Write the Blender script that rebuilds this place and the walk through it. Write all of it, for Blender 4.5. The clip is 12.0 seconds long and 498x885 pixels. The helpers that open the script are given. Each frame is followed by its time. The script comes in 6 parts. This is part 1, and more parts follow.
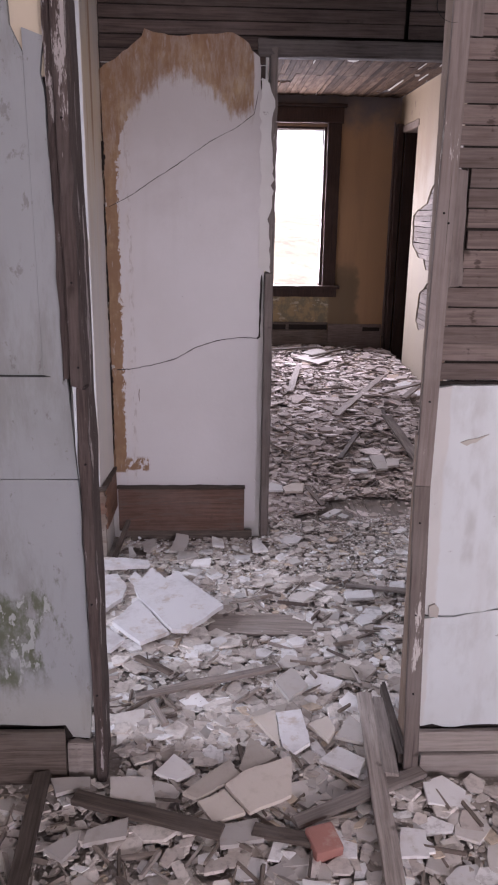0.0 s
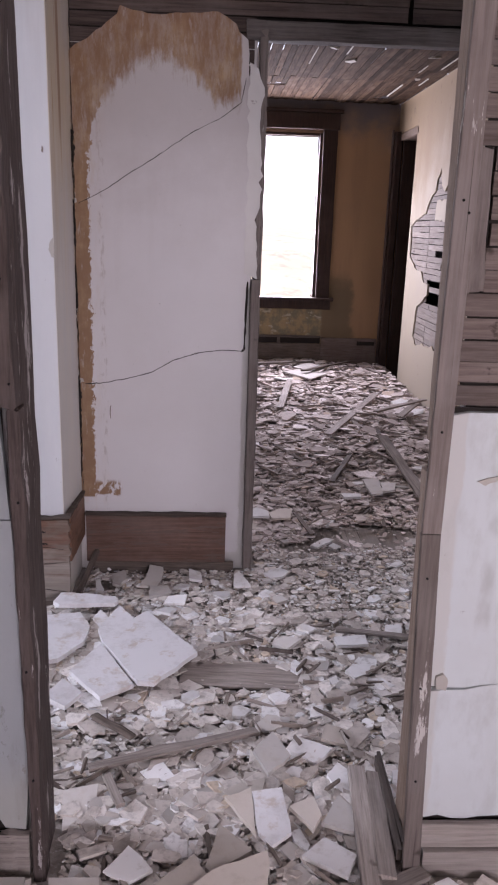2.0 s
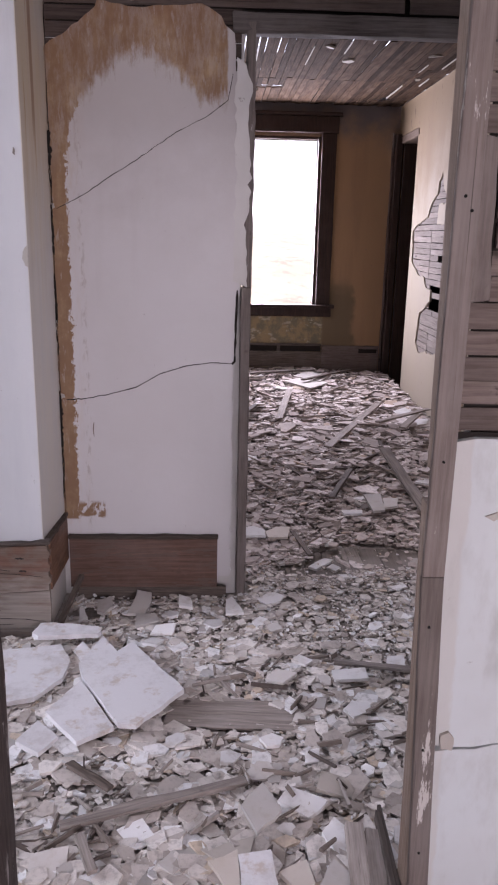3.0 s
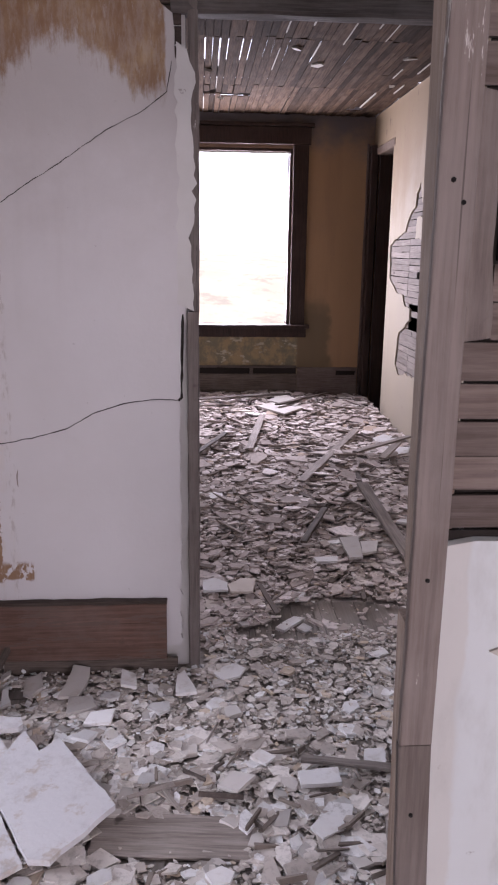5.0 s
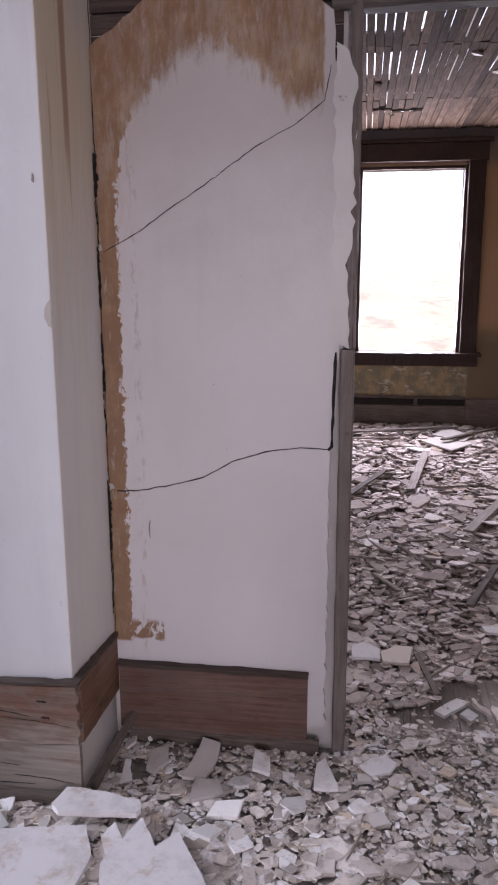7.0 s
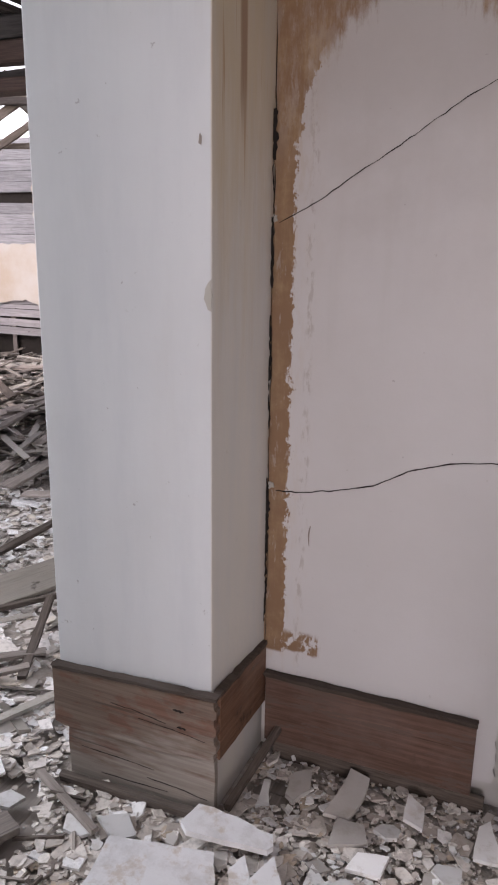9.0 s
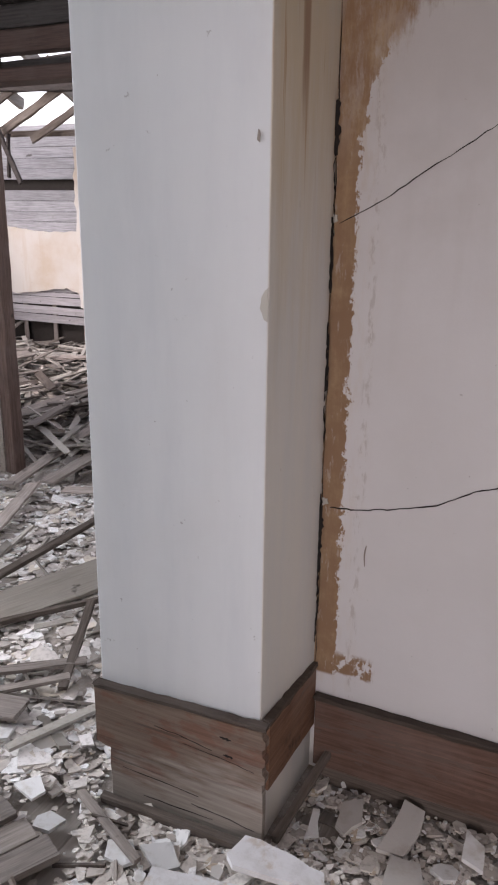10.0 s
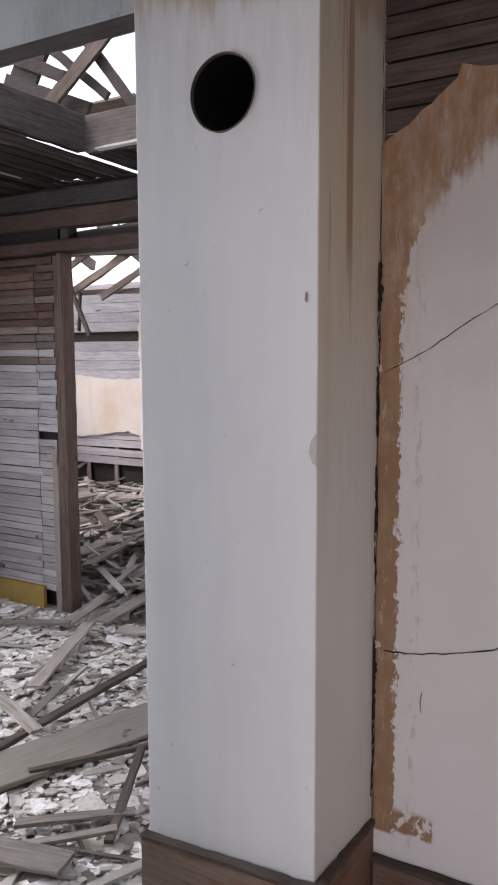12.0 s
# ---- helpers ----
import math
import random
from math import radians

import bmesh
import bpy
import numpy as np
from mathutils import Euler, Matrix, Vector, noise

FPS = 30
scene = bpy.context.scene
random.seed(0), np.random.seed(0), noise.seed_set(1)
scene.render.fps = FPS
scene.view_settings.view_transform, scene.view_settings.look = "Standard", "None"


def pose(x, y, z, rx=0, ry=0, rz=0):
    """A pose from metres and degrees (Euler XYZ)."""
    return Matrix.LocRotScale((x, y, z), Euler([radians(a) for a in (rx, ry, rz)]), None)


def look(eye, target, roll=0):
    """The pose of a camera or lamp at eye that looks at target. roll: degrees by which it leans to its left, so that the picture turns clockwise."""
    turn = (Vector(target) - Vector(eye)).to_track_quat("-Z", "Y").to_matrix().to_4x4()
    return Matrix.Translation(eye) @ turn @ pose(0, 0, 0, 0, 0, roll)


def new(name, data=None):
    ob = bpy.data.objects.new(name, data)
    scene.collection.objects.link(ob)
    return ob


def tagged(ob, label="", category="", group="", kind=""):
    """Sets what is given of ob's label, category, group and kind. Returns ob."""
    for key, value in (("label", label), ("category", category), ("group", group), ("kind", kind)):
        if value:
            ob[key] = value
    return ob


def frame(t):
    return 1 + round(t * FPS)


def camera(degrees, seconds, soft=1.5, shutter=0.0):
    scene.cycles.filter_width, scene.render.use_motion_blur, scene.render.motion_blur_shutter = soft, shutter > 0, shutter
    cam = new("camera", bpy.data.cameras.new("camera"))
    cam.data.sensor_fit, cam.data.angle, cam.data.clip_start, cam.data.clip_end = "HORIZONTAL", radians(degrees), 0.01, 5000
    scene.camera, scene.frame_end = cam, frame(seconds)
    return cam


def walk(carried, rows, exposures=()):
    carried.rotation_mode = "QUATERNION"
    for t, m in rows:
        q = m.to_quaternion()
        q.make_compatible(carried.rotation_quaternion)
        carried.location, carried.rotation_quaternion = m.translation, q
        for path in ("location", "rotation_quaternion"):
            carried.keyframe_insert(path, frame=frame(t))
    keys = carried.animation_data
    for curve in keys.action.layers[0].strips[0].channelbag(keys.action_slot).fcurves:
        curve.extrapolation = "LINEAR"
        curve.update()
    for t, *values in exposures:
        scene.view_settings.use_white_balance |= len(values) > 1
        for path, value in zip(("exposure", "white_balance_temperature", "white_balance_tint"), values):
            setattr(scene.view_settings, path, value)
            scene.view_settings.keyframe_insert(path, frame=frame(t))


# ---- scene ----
cam = camera(36.1, 12.0, soft=2.1)
PATH = [
    (0, (0.446, 0.763, 1.443), (0.528, 2.677, 0.87), 0.8),
    (0.5, (0.461, 0.817, 1.421), (0.551, 2.744, 0.893), 1.2),
    (1, (0.479, 0.915, 1.417), (0.571, 2.849, 0.917), 1.9),
    (1.5, (0.496, 1.018, 1.406), (0.591, 2.947, 0.887), 2.2),
    (2, (0.497, 1.076, 1.395), (0.599, 2.999, 0.854), 1.8),
    (2.5, (0.515, 1.154, 1.386), (0.621, 3.074, 0.835), 1.4),
    (3, (0.555, 1.251, 1.39), (0.643, 3.179, 0.865), 1.2),
    (3.5, (0.61, 1.368, 1.397), (0.701, 3.305, 0.908), 1.3),
    (3.7, (0.623, 1.394, 1.402), (0.729, 3.333, 0.921), 1.4),
    (5.5, (0.682, 1.752, 1.377), (0.812, 3.689, 0.896), 0.7),
    (6, (0.679, 1.807, 1.38), (0.764, 3.75, 0.911), 0.4),
    (6.5, (0.692, 1.881, 1.396), (0.584, 3.828, 0.955), -0.4),
    (7, (0.7, 1.974, 1.398), (0.41, 3.906, 0.971), -0.2),
    (7.2, (0.702, 1.99, 1.392), (0.353, 3.914, 0.968), 0.2),
    (8.8, (0.689, 2.229, 1.437), (-0.023, 4.021, 0.905), 1.0),
    (9, (0.669, 2.251, 1.447), (-0.076, 4.027, 0.908), 0.8),
    (9.5, (0.579, 2.351, 1.484), (-0.231, 4.07, 0.861), 0.5),
    (10, (0.582, 2.348, 1.485), (-0.244, 4.074, 0.905), 0.7),
    (10.5, (0.583, 2.346, 1.486), (-0.292, 4.08, 1.008), -0.6),
    (11, (0.598, 2.33, 1.493), (-0.343, 4.065, 1.171), -0.6),
    (11.5, (0.603, 2.325, 1.495), (-0.373, 4.051, 1.239), -0.4),
    (12, (0.616, 2.31, 1.501), (-0.376, 4.032, 1.275), -0.2),
]
walk(cam, [(t, look(eye, target, roll)) for t, eye, target, roll in PATH], [(0, 1.82, 6250, 31), (7, 1.79, 6250, 31), (9, 1.86, 6600, 22), (12, 1.73, 6500, 20)])


# ---- world, sun and light ----
world = bpy.data.worlds.new("sky")
scene.world = world
world.use_nodes = True
wn = world.node_tree.nodes
sky = wn.new("ShaderNodeTexSky")
sky.sky_type, sky.sun_disc = "NISHITA", False
sky.sun_elevation, sky.sun_rotation = radians(38), radians(215)
sky.dust_density = 1.0
pale = wn.new("ShaderNodeHueSaturation")
pale.inputs["Saturation"].default_value = 0.3
world.node_tree.links.new(sky.outputs[0], pale.inputs["Color"])
world.node_tree.links.new(pale.outputs[0], wn["Background"].inputs[0])
wn["Background"].inputs[1].default_value = 0.15

sun = new("sun", bpy.data.lights.new("sun", "SUN"))
sun.data.energy, sun.data.angle, sun.data.color = 0.8, radians(20), (1, 0.96, 0.9)
sun.matrix_world = look((-2.6, -3.7, 4.9), (0, 0, 0))


def window_light(name, eye, target, wide, high, watts, color=(0.93, 0.96, 1.0)):
    lamp = new(name, bpy.data.lights.new(name, "AREA"))
    lamp.data.shape, lamp.data.size, lamp.data.size_y = "RECTANGLE", wide, high
    lamp.data.energy, lamp.data.color = watts, color
    lamp.matrix_world = look(eye, target)
    return lamp


window_light("daylight_far_window", (1.05, 8.50, 1.5), (1.05, 4.0, 1.2), 0.82, 1.4, 30)
window_light("daylight_back_window", (1.3, -1.42, 1.45), (0.4, 3.0, 0.9), 1.5, 1.4, 27, (1.0, 0.97, 0.945))
window_light("daylight_west_window", (-3.42, 3.1, 1.5), (0.0, 3.3, 0.9), 0.9, 1.4, 32, (0.84, 0.95, 1.0))

# ---- materials ----


class Nodes:
    """Short hand for a node material."""

    def __init__(self, name):
        self.mat = bpy.data.materials.new(name)
        self.mat.use_nodes = True
        self.tree = self.mat.node_tree
        self.shader = self.tree.nodes["Principled BSDF"]
        self.shader.inputs["Specular IOR Level"].default_value = 0.25

    def node(self, kind, **inputs):
        n = self.tree.nodes.new(kind)
        for key, value in inputs.items():
            self.put(n, key, value)
        return n

    def put(self, n, key, value):
        socket = n.inputs[int(key[1:])] if key[0] == "i" and key[1:].isdigit() else n.inputs[key]
        if isinstance(value, bpy.types.NodeSocket):
            self.tree.links.new(value, socket)
        else:
            socket.default_value = value

    def math(self, op, a, b=0.0, clamp=False):
        n = self.tree.nodes.new("ShaderNodeMath")
        n.operation, n.use_clamp = op, clamp
        self.put(n, "i0", a), self.put(n, "i1", b)
        return n.outputs[0]

    def mix(self, fac, a, b, kind="MIX"):
        n = self.tree.nodes.new("ShaderNodeMix")
        n.data_type, n.blend_type = "RGBA", kind
        self.put(n, "i0", fac), self.put(n, "i6", a), self.put(n, "i7", b)
        return n.outputs[2]

    def place(self, local=False):
        if local:
            return self.node("ShaderNodeTexCoord").outputs["Object"]
        return self.node("ShaderNodeNewGeometry").outputs["Position"]

    def scaled(self, vec, s):
        n = self.node("ShaderNodeVectorMath", i0=vec, i1=s)
        n.operation = "MULTIPLY"
        return n.outputs[0]

    def noise(self, vec, scale, detail=4.0, rough=0.55):
        return self.node("ShaderNodeTexNoise", Vector=vec, Scale=scale, Detail=detail, Roughness=rough).outputs[0]

    def step(self, value, low, high):
        n = self.node("ShaderNodeMapRange", i0=value, i1=low, i2=high, i3=0.0, i4=1.0)
        n.interpolation_type = "SMOOTHSTEP"
        return n.outputs[0]

    def xyz(self, vec):
        n = self.node("ShaderNodeSeparateXYZ", i0=vec)
        return n.outputs[0], n.outputs[1], n.outputs[2]

    def finish(self, color, rough=0.85, height=None, bump=0.3, dist=0.004):
        self.put(self.shader, "Base Color", color)
        self.put(self.shader, "Roughness", rough)
        if height is not None:
            b = self.node("ShaderNodeBump", Strength=bump, Distance=dist, Height=height)
            self.put(self.shader, "Normal", b.outputs[0])
        return self.mat


def rgb(r, g, b):
    return (r, g, b, 1.0)


def wood(name, dark, light, along="z", local=False, tone=0.35, rough=0.8, paint=None, paint_at=0.62, island=False, gloss=0.25, nails=()):
    """Bare, weathered wood with its grain along one axis; paint: what is left of a coat."""
    m = Nodes(name)
    p = m.place(local)
    rnd = m.node("ShaderNodeNewGeometry").outputs["Random Per Island"] if island else m.node("ShaderNodeObjectInfo").outputs["Random"]
    shift = m.node("ShaderNodeVectorMath", i0=p, i1=m.node("ShaderNodeCombineXYZ", i0=m.math("MULTIPLY", rnd, 7.0), i1=m.math("MULTIPLY", rnd, 3.0), i2=rnd).outputs[0]).outputs[0]
    s = {"x": (6, 130, 130), "y": (130, 6, 130), "z": (130, 130, 6)}[along]
    grain = m.noise(m.scaled(shift, s), 1.0, 5, 0.65)
    wide = m.noise(m.scaled(shift, [v ** 0.6 for v in s]), 1.0, 5, 0.65)
    split = m.noise(m.scaled(shift, [v * 1.3 if v > 10 else 1.4 for v in s]), 1.0, 2, 0.5)
    grey = m.noise(shift, 5.0, 5, 0.65)
    knots = m.noise(shift, 9.0, 3, 0.6)
    c = m.mix(m.step(grain, 0.25, 0.75), rgb(*dark), rgb(*light))
    c = m.mix(m.math("MULTIPLY", m.step(wide, 0.48, 0.72), 0.24), c, rgb(*[v * 0.6 for v in dark]))
    c = m.mix(m.math("MULTIPLY", m.step(grey, 0.42, 0.7), 0.45), c, rgb(*[v * 0.8 + 0.06 * min(1.0, light[0] / 0.2) for v in light]))
    c = m.mix(m.math("MULTIPLY", m.step(split, 0.68, 0.74), 0.6), c, rgb(*[v * 0.3 for v in dark]))
    c = m.mix(m.math("MULTIPLY", m.step(knots, 0.66, 0.74), 0.8), c, rgb(0.035, 0.026, 0.02))
    k = m.math("ADD", m.math("MULTIPLY", rnd, 2 * tone), 1.0 - tone)
    c = m.mix(1.0, c, m.node("ShaderNodeCombineColor", i0=k, i1=k, i2=k).outputs[0], "MULTIPLY")
    if paint:
        left = m.noise(m.scaled(shift, [v ** 0.6 for v in s]), 1.1, 7, 0.75)
        c = m.mix(m.step(left, paint_at, paint_at + 0.03), c, rgb(*paint))
    for at in nails:  # rust round the nails that held each lath to a stud
        x, y, z = m.xyz(p)
        size = m.math("MULTIPLY", rnd, 0.016)
        off = m.math("ABSOLUTE", m.math("SUBTRACT", m.math("ADD", x, m.math("MULTIPLY", m.math("SUBTRACT", rnd, 0.5), 0.016)), at))
        spot = m.math("SUBTRACT", size, m.math("ADD", off, m.math("MULTIPLY", m.math("SUBTRACT", m.noise(m.scaled(shift, (40, 40, 90)), 1.0, 4, 0.65), 0.42), 0.09)))
        c = m.mix(m.math("MULTIPLY", m.step(spot, 0.0, 0.014), 0.7), c, rgb(0.04, 0.026, 0.021))
    m.put(m.shader, "Specular IOR Level", gloss)
    return m.finish(c, rough, grain, 0.5, 0.003)


def plaster(name, base, grime_shade=(0.33, 0.29, 0.25), dirt=0.25, extra=None):
    """Old wall plaster: faint clouds, dirt and specks, with extra(m, p, colour) for stains of its own."""
    m = Nodes(name)
    p = m.place()
    cloud = m.noise(p, 2.2, 5, 0.6)
    streak = m.noise(m.scaled(p, (9, 9, 0.9)), 1.0, 5, 0.6)
    fine = m.noise(p, 55, 4, 0.6)
    c = m.mix(m.math("MULTIPLY", m.step(cloud, 0.4, 0.75), dirt), rgb(*base), rgb(*grime_shade))
    c = m.mix(m.math("MULTIPLY", m.step(streak, 0.55, 0.8), dirt), c, rgb(*grime_shade))
    c = m.mix(m.math("MULTIPLY", m.step(m.noise(p, 31, 3, 0.7), 0.69, 0.75), 0.5), c, rgb(0.16, 0.13, 0.11))
    if extra:
        c = extra(m, p, c)
    height = m.math("ADD", m.math("MULTIPLY", cloud, 3.0), m.math("MULTIPLY", fine, 0.4))
    return m.finish(c, 0.75, height, 0.35, 0.004)


def panel_stain_and_shade(m, p, c):
    """Brown wash left where wallpaper came off: along the top and down one edge."""
    x, y, z = m.xyz(p)
    ragged = m.noise(m.scaled(p, (17, 17, 7)), 1.0, 6, 0.7)
    blotch = m.noise(p, 7, 5, 0.65)
    fringe = m.noise(m.scaled(p, (75, 75, 7)), 1.0, 5, 0.7)
    droop = m.math("MULTIPLY", m.math("SUBTRACT", m.math("ADD", m.math("MULTIPLY", ragged, 0.72), m.math("MULTIPLY", fringe, 0.28)), 0.5), 0.34)
    dip = m.math("ADD", m.math("MULTIPLY", m.step(m.math("SUBTRACT", 0.24, x), 0.0, 0.13), 0.13), m.math("MULTIPLY", m.step(x, 0.28, 0.58), 0.14))
    top = m.math("MULTIPLY", m.step(m.math("ADD", z, m.math("ADD", droop, dip)), 1.915, 1.985), m.step(m.math("SUBTRACT", 0.59, m.math("ADD", x, m.math("MULTIPLY", m.math("SUBTRACT", ragged, 0.5), 0.06))), 0.0, 0.012))
    wide = m.math("ADD", 0.046, m.math("MULTIPLY", m.step(z, 1.6, 1.95), 0.075))
    side = m.math("SUBTRACT", wide, m.math("ADD", x, m.math("MULTIPLY", m.math("SUBTRACT", m.math("ADD", m.math("MULTIPLY", m.noise(m.scaled(p, (22, 22, 14)), 1.0, 6, 0.75), 0.65), m.math("MULTIPLY", m.noise(m.scaled(p, (90, 90, 50)), 1.0, 3, 0.6), 0.35)), 0.5), 0.11)))
    edge = m.math("MULTIPLY", m.step(side, 0.0, 0.005), m.step(z, 0.33, 0.34))
    faint = m.math("MULTIPLY", m.step(m.math("SUBTRACT", 0.13, x), 0.0, 0.1), m.math("MULTIPLY", m.math("ADD", 0.35, m.math("MULTIPLY", m.step(z, 1.2, 1.9), 0.65)), m.step(m.noise(m.scaled(p, (40, 40, 9)), 1.0, 5, 0.7), 0.47, 0.6)))
    foot = m.math("MULTIPLY", m.math("MULTIPLY", m.step(m.noise(m.scaled(p, (30, 30, 22)), 1.0, 5, 0.7), 0.44, 0.5), m.step(m.math("SUBTRACT", 0.15, m.math("ADD", x, m.math("MULTIPLY", m.math("SUBTRACT", fringe, 0.5), 0.12))), 0.0, 0.02)), m.math("MULTIPLY", m.step(m.math("ADD", z, m.math("MULTIPLY", blotch, 0.08)), 0.375, 0.385), m.step(m.math("SUBTRACT", 0.45, m.math("ADD", z, m.math("MULTIPLY", blotch, 0.08))), 0.0, 0.02)))
    brown = m.mix(m.step(m.math("ADD", blotch, m.math("MULTIPLY", fringe, 0.3)), 0.58, 0.92), rgb(0.235, 0.135, 0.072), rgb(0.385, 0.265, 0.15))
    brown = m.mix(m.math("MULTIPLY", m.step(m.math("ADD", z, m.math("MULTIPLY", ragged, 0.3)), 2.05, 2.3), 0.6), brown, rgb(0.20, 0.10, 0.05))
    pale = m.mix(0.5, c, rgb(0.5, 0.38, 0.25))
    c = m.mix(m.math("MULTIPLY", faint, 0.9), c, pale)
    worn = m.math("MULTIPLY", m.step(m.noise(m.scaled(p, (48, 48, 13)), 1.0, 5, 0.7), 0.34, 0.44), 0.92)
    worn = m.math("ADD", m.math("MULTIPLY", worn, 0.3), 0.69)
    thin = m.math("MAXIMUM", m.step(m.noise(m.scaled(p, (34, 34, 9)), 1.0, 6, 0.75), 0.38, 0.58), m.step(m.math("SUBTRACT", 1.75, z), 0.0, 0.2))
    worn = m.math("MULTIPLY", worn, m.math("ADD", 0.76, m.math("MULTIPLY", thin, 0.24)))
    # greyer towards the top: the dimmer light on the upper panel, put into colour
    grime_shade = m.math("MULTIPLY", m.step(m.math("ADD", z, m.math("MULTIPLY", blotch, 0.5)), 1.45, 2.15), 0.55)
    c = m.mix(grime_shade, c, rgb(0.37, 0.33, 0.31))
    band = m.math("MULTIPLY", m.step(m.math("SUBTRACT", 0.016, m.math("ABSOLUTE", m.math("SUBTRACT", m.math("ADD", x, m.math("MULTIPLY", m.math("SUBTRACT", blotch, 0.5), 0.05)), 0.084))), 0.0, 0.012), m.step(m.noise(m.scaled(p, (50, 50, 16)), 1.0, 5, 0.7), 0.5, 0.6))
    c = m.mix(m.math("MULTIPLY", band, 0.45), c, rgb(0.34, 0.29, 0.255))
    return m.mix(m.math("MULTIPLY", worn, m.math("MAXIMUM", top, m.math("MAXIMUM", edge, foot))), c, brown)


def chimney_stain_and_light(m, p, c):
    x, y, z = m.xyz(p)
    ragged = m.noise(m.scaled(p, (22, 22, 2)), 1.0, 5, 0.65)
    top = m.step(m.math("ADD", z, m.math("MULTIPLY", ragged, 0.35)), 2.36, 2.44)
    side = m.math("MULTIPLY", m.step(x, -0.032, -0.027), m.step(m.math("ADD", z, m.math("MULTIPLY", ragged, 1.4)), 1.75, 2.6))
    run = m.math("MULTIPLY", m.step(x, -0.032, -0.027), m.math("MULTIPLY", m.step(m.noise(m.scaled(p, (1, 30, 1.2)), 1.0, 3, 0.6), 0.58, 0.66), m.step(z, 1.35, 1.75)))
    # whole side face tinted tan: the warmer light it catches, put into colour
    c = m.mix(m.math("MULTIPLY", m.step(x, -0.032, -0.0275), 0.6), c, rgb(0.62, 0.55, 0.46))
    c = m.mix(m.math("MULTIPLY", side, 0.8), c, rgb(0.50, 0.40, 0.27))
    c = m.mix(m.math("MULTIPLY", run, 0.75), c, rgb(0.36, 0.21, 0.11))
    wash = m.noise(m.scaled(p, (8, 8, 1.3)), 1.0, 5, 0.65)
    c = m.mix(m.math("MULTIPLY", m.step(wash, 0.40, 0.68), 0.35), c, rgb(0.49, 0.50, 0.525))
    c = m.mix(m.math("MULTIPLY", m.math("MULTIPLY", m.step(m.noise(m.scaled(p, (9, 9, 1.6)), 1.0, 4, 0.6), 0.5, 0.7), m.step(z, 1.7, 2.3)), 0.35), c, rgb(0.4, 0.38, 0.37))
    grey = m.math("MULTIPLY", m.step(m.math("ADD", z, m.math("MULTIPLY", m.noise(m.scaled(p, (15, 15, 1.4)), 1.0, 5, 0.65), 0.8)), 2.25, 2.75), 0.5)
    c = m.mix(grey, c, rgb(0.36, 0.335, 0.32))
    line = m.math("ABSOLUTE", m.math("SUBTRACT", m.math("ADD", y, m.math("MULTIPLY", m.math("SUBTRACT", ragged, 0.5), 0.03)), 3.842))
    drip = m.math("MULTIPLY", m.math("MULTIPLY", m.step(x, -0.032, -0.027), m.step(m.math("SUBTRACT", 0.021, line), 0.0, 0.012)), m.step(m.math("ADD", z, m.math("MULTIPLY", ragged, 0.25)), 1.74, 1.90))
    c = m.mix(m.math("MULTIPLY", drip, 0.75), c, rgb(0.25, 0.135, 0.08))
    soot = m.math("MULTIPLY", top, 0.7)
    return m.mix(soot, c, rgb(0.33, 0.22, 0.14))


def entry_stain(m, p, c):
    """Damp and moss low on the entry wall."""
    x, y, z = m.xyz(p)
    n = m.noise(m.scaled(p, (14, 14, 9)), 1.0, 6, 0.7)
    drift = m.math("MULTIPLY", m.math("SUBTRACT", m.noise(m.scaled(p, (16, 16, 7)), 1.0, 6, 0.7), 0.5), 0.4)
    near = m.math("MULTIPLY", m.step(m.math("SUBTRACT", 0.045, m.math("ADD", x, drift)), 0.0, 0.05), m.math("MULTIPLY", m.step(m.math("SUBTRACT", 0.60, m.math("ADD", z, drift)), 0.0, 0.08), m.step(m.math("ADD", z, drift), 0.26, 0.38)))
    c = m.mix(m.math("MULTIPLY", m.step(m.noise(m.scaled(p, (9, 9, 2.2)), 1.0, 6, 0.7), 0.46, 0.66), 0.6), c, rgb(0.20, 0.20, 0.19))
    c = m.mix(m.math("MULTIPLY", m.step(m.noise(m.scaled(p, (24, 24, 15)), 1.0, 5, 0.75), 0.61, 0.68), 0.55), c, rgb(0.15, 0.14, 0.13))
    green = m.math("MULTIPLY", near, m.step(n, 0.3, 0.55))
    c = m.mix(m.math("MULTIPLY", green, 0.95), c, rgb(0.10, 0.112, 0.07))
    chalk = m.math("MULTIPLY", m.step(near, 0.5, 0.8), m.step(m.noise(m.scaled(p, (45, 45, 22)), 1.0, 3, 0.6), 0.52, 0.56))
    c = m.mix(m.math("MULTIPLY", chalk, 0.75), c, rgb(0.42, 0.44, 0.44))
    low = m.math("MULTIPLY", m.step(m.math("SUBTRACT", 0.36, z), 0.0, 0.15), 0.35)
    return m.mix(low, c, rgb(0.42, 0.4, 0.33))


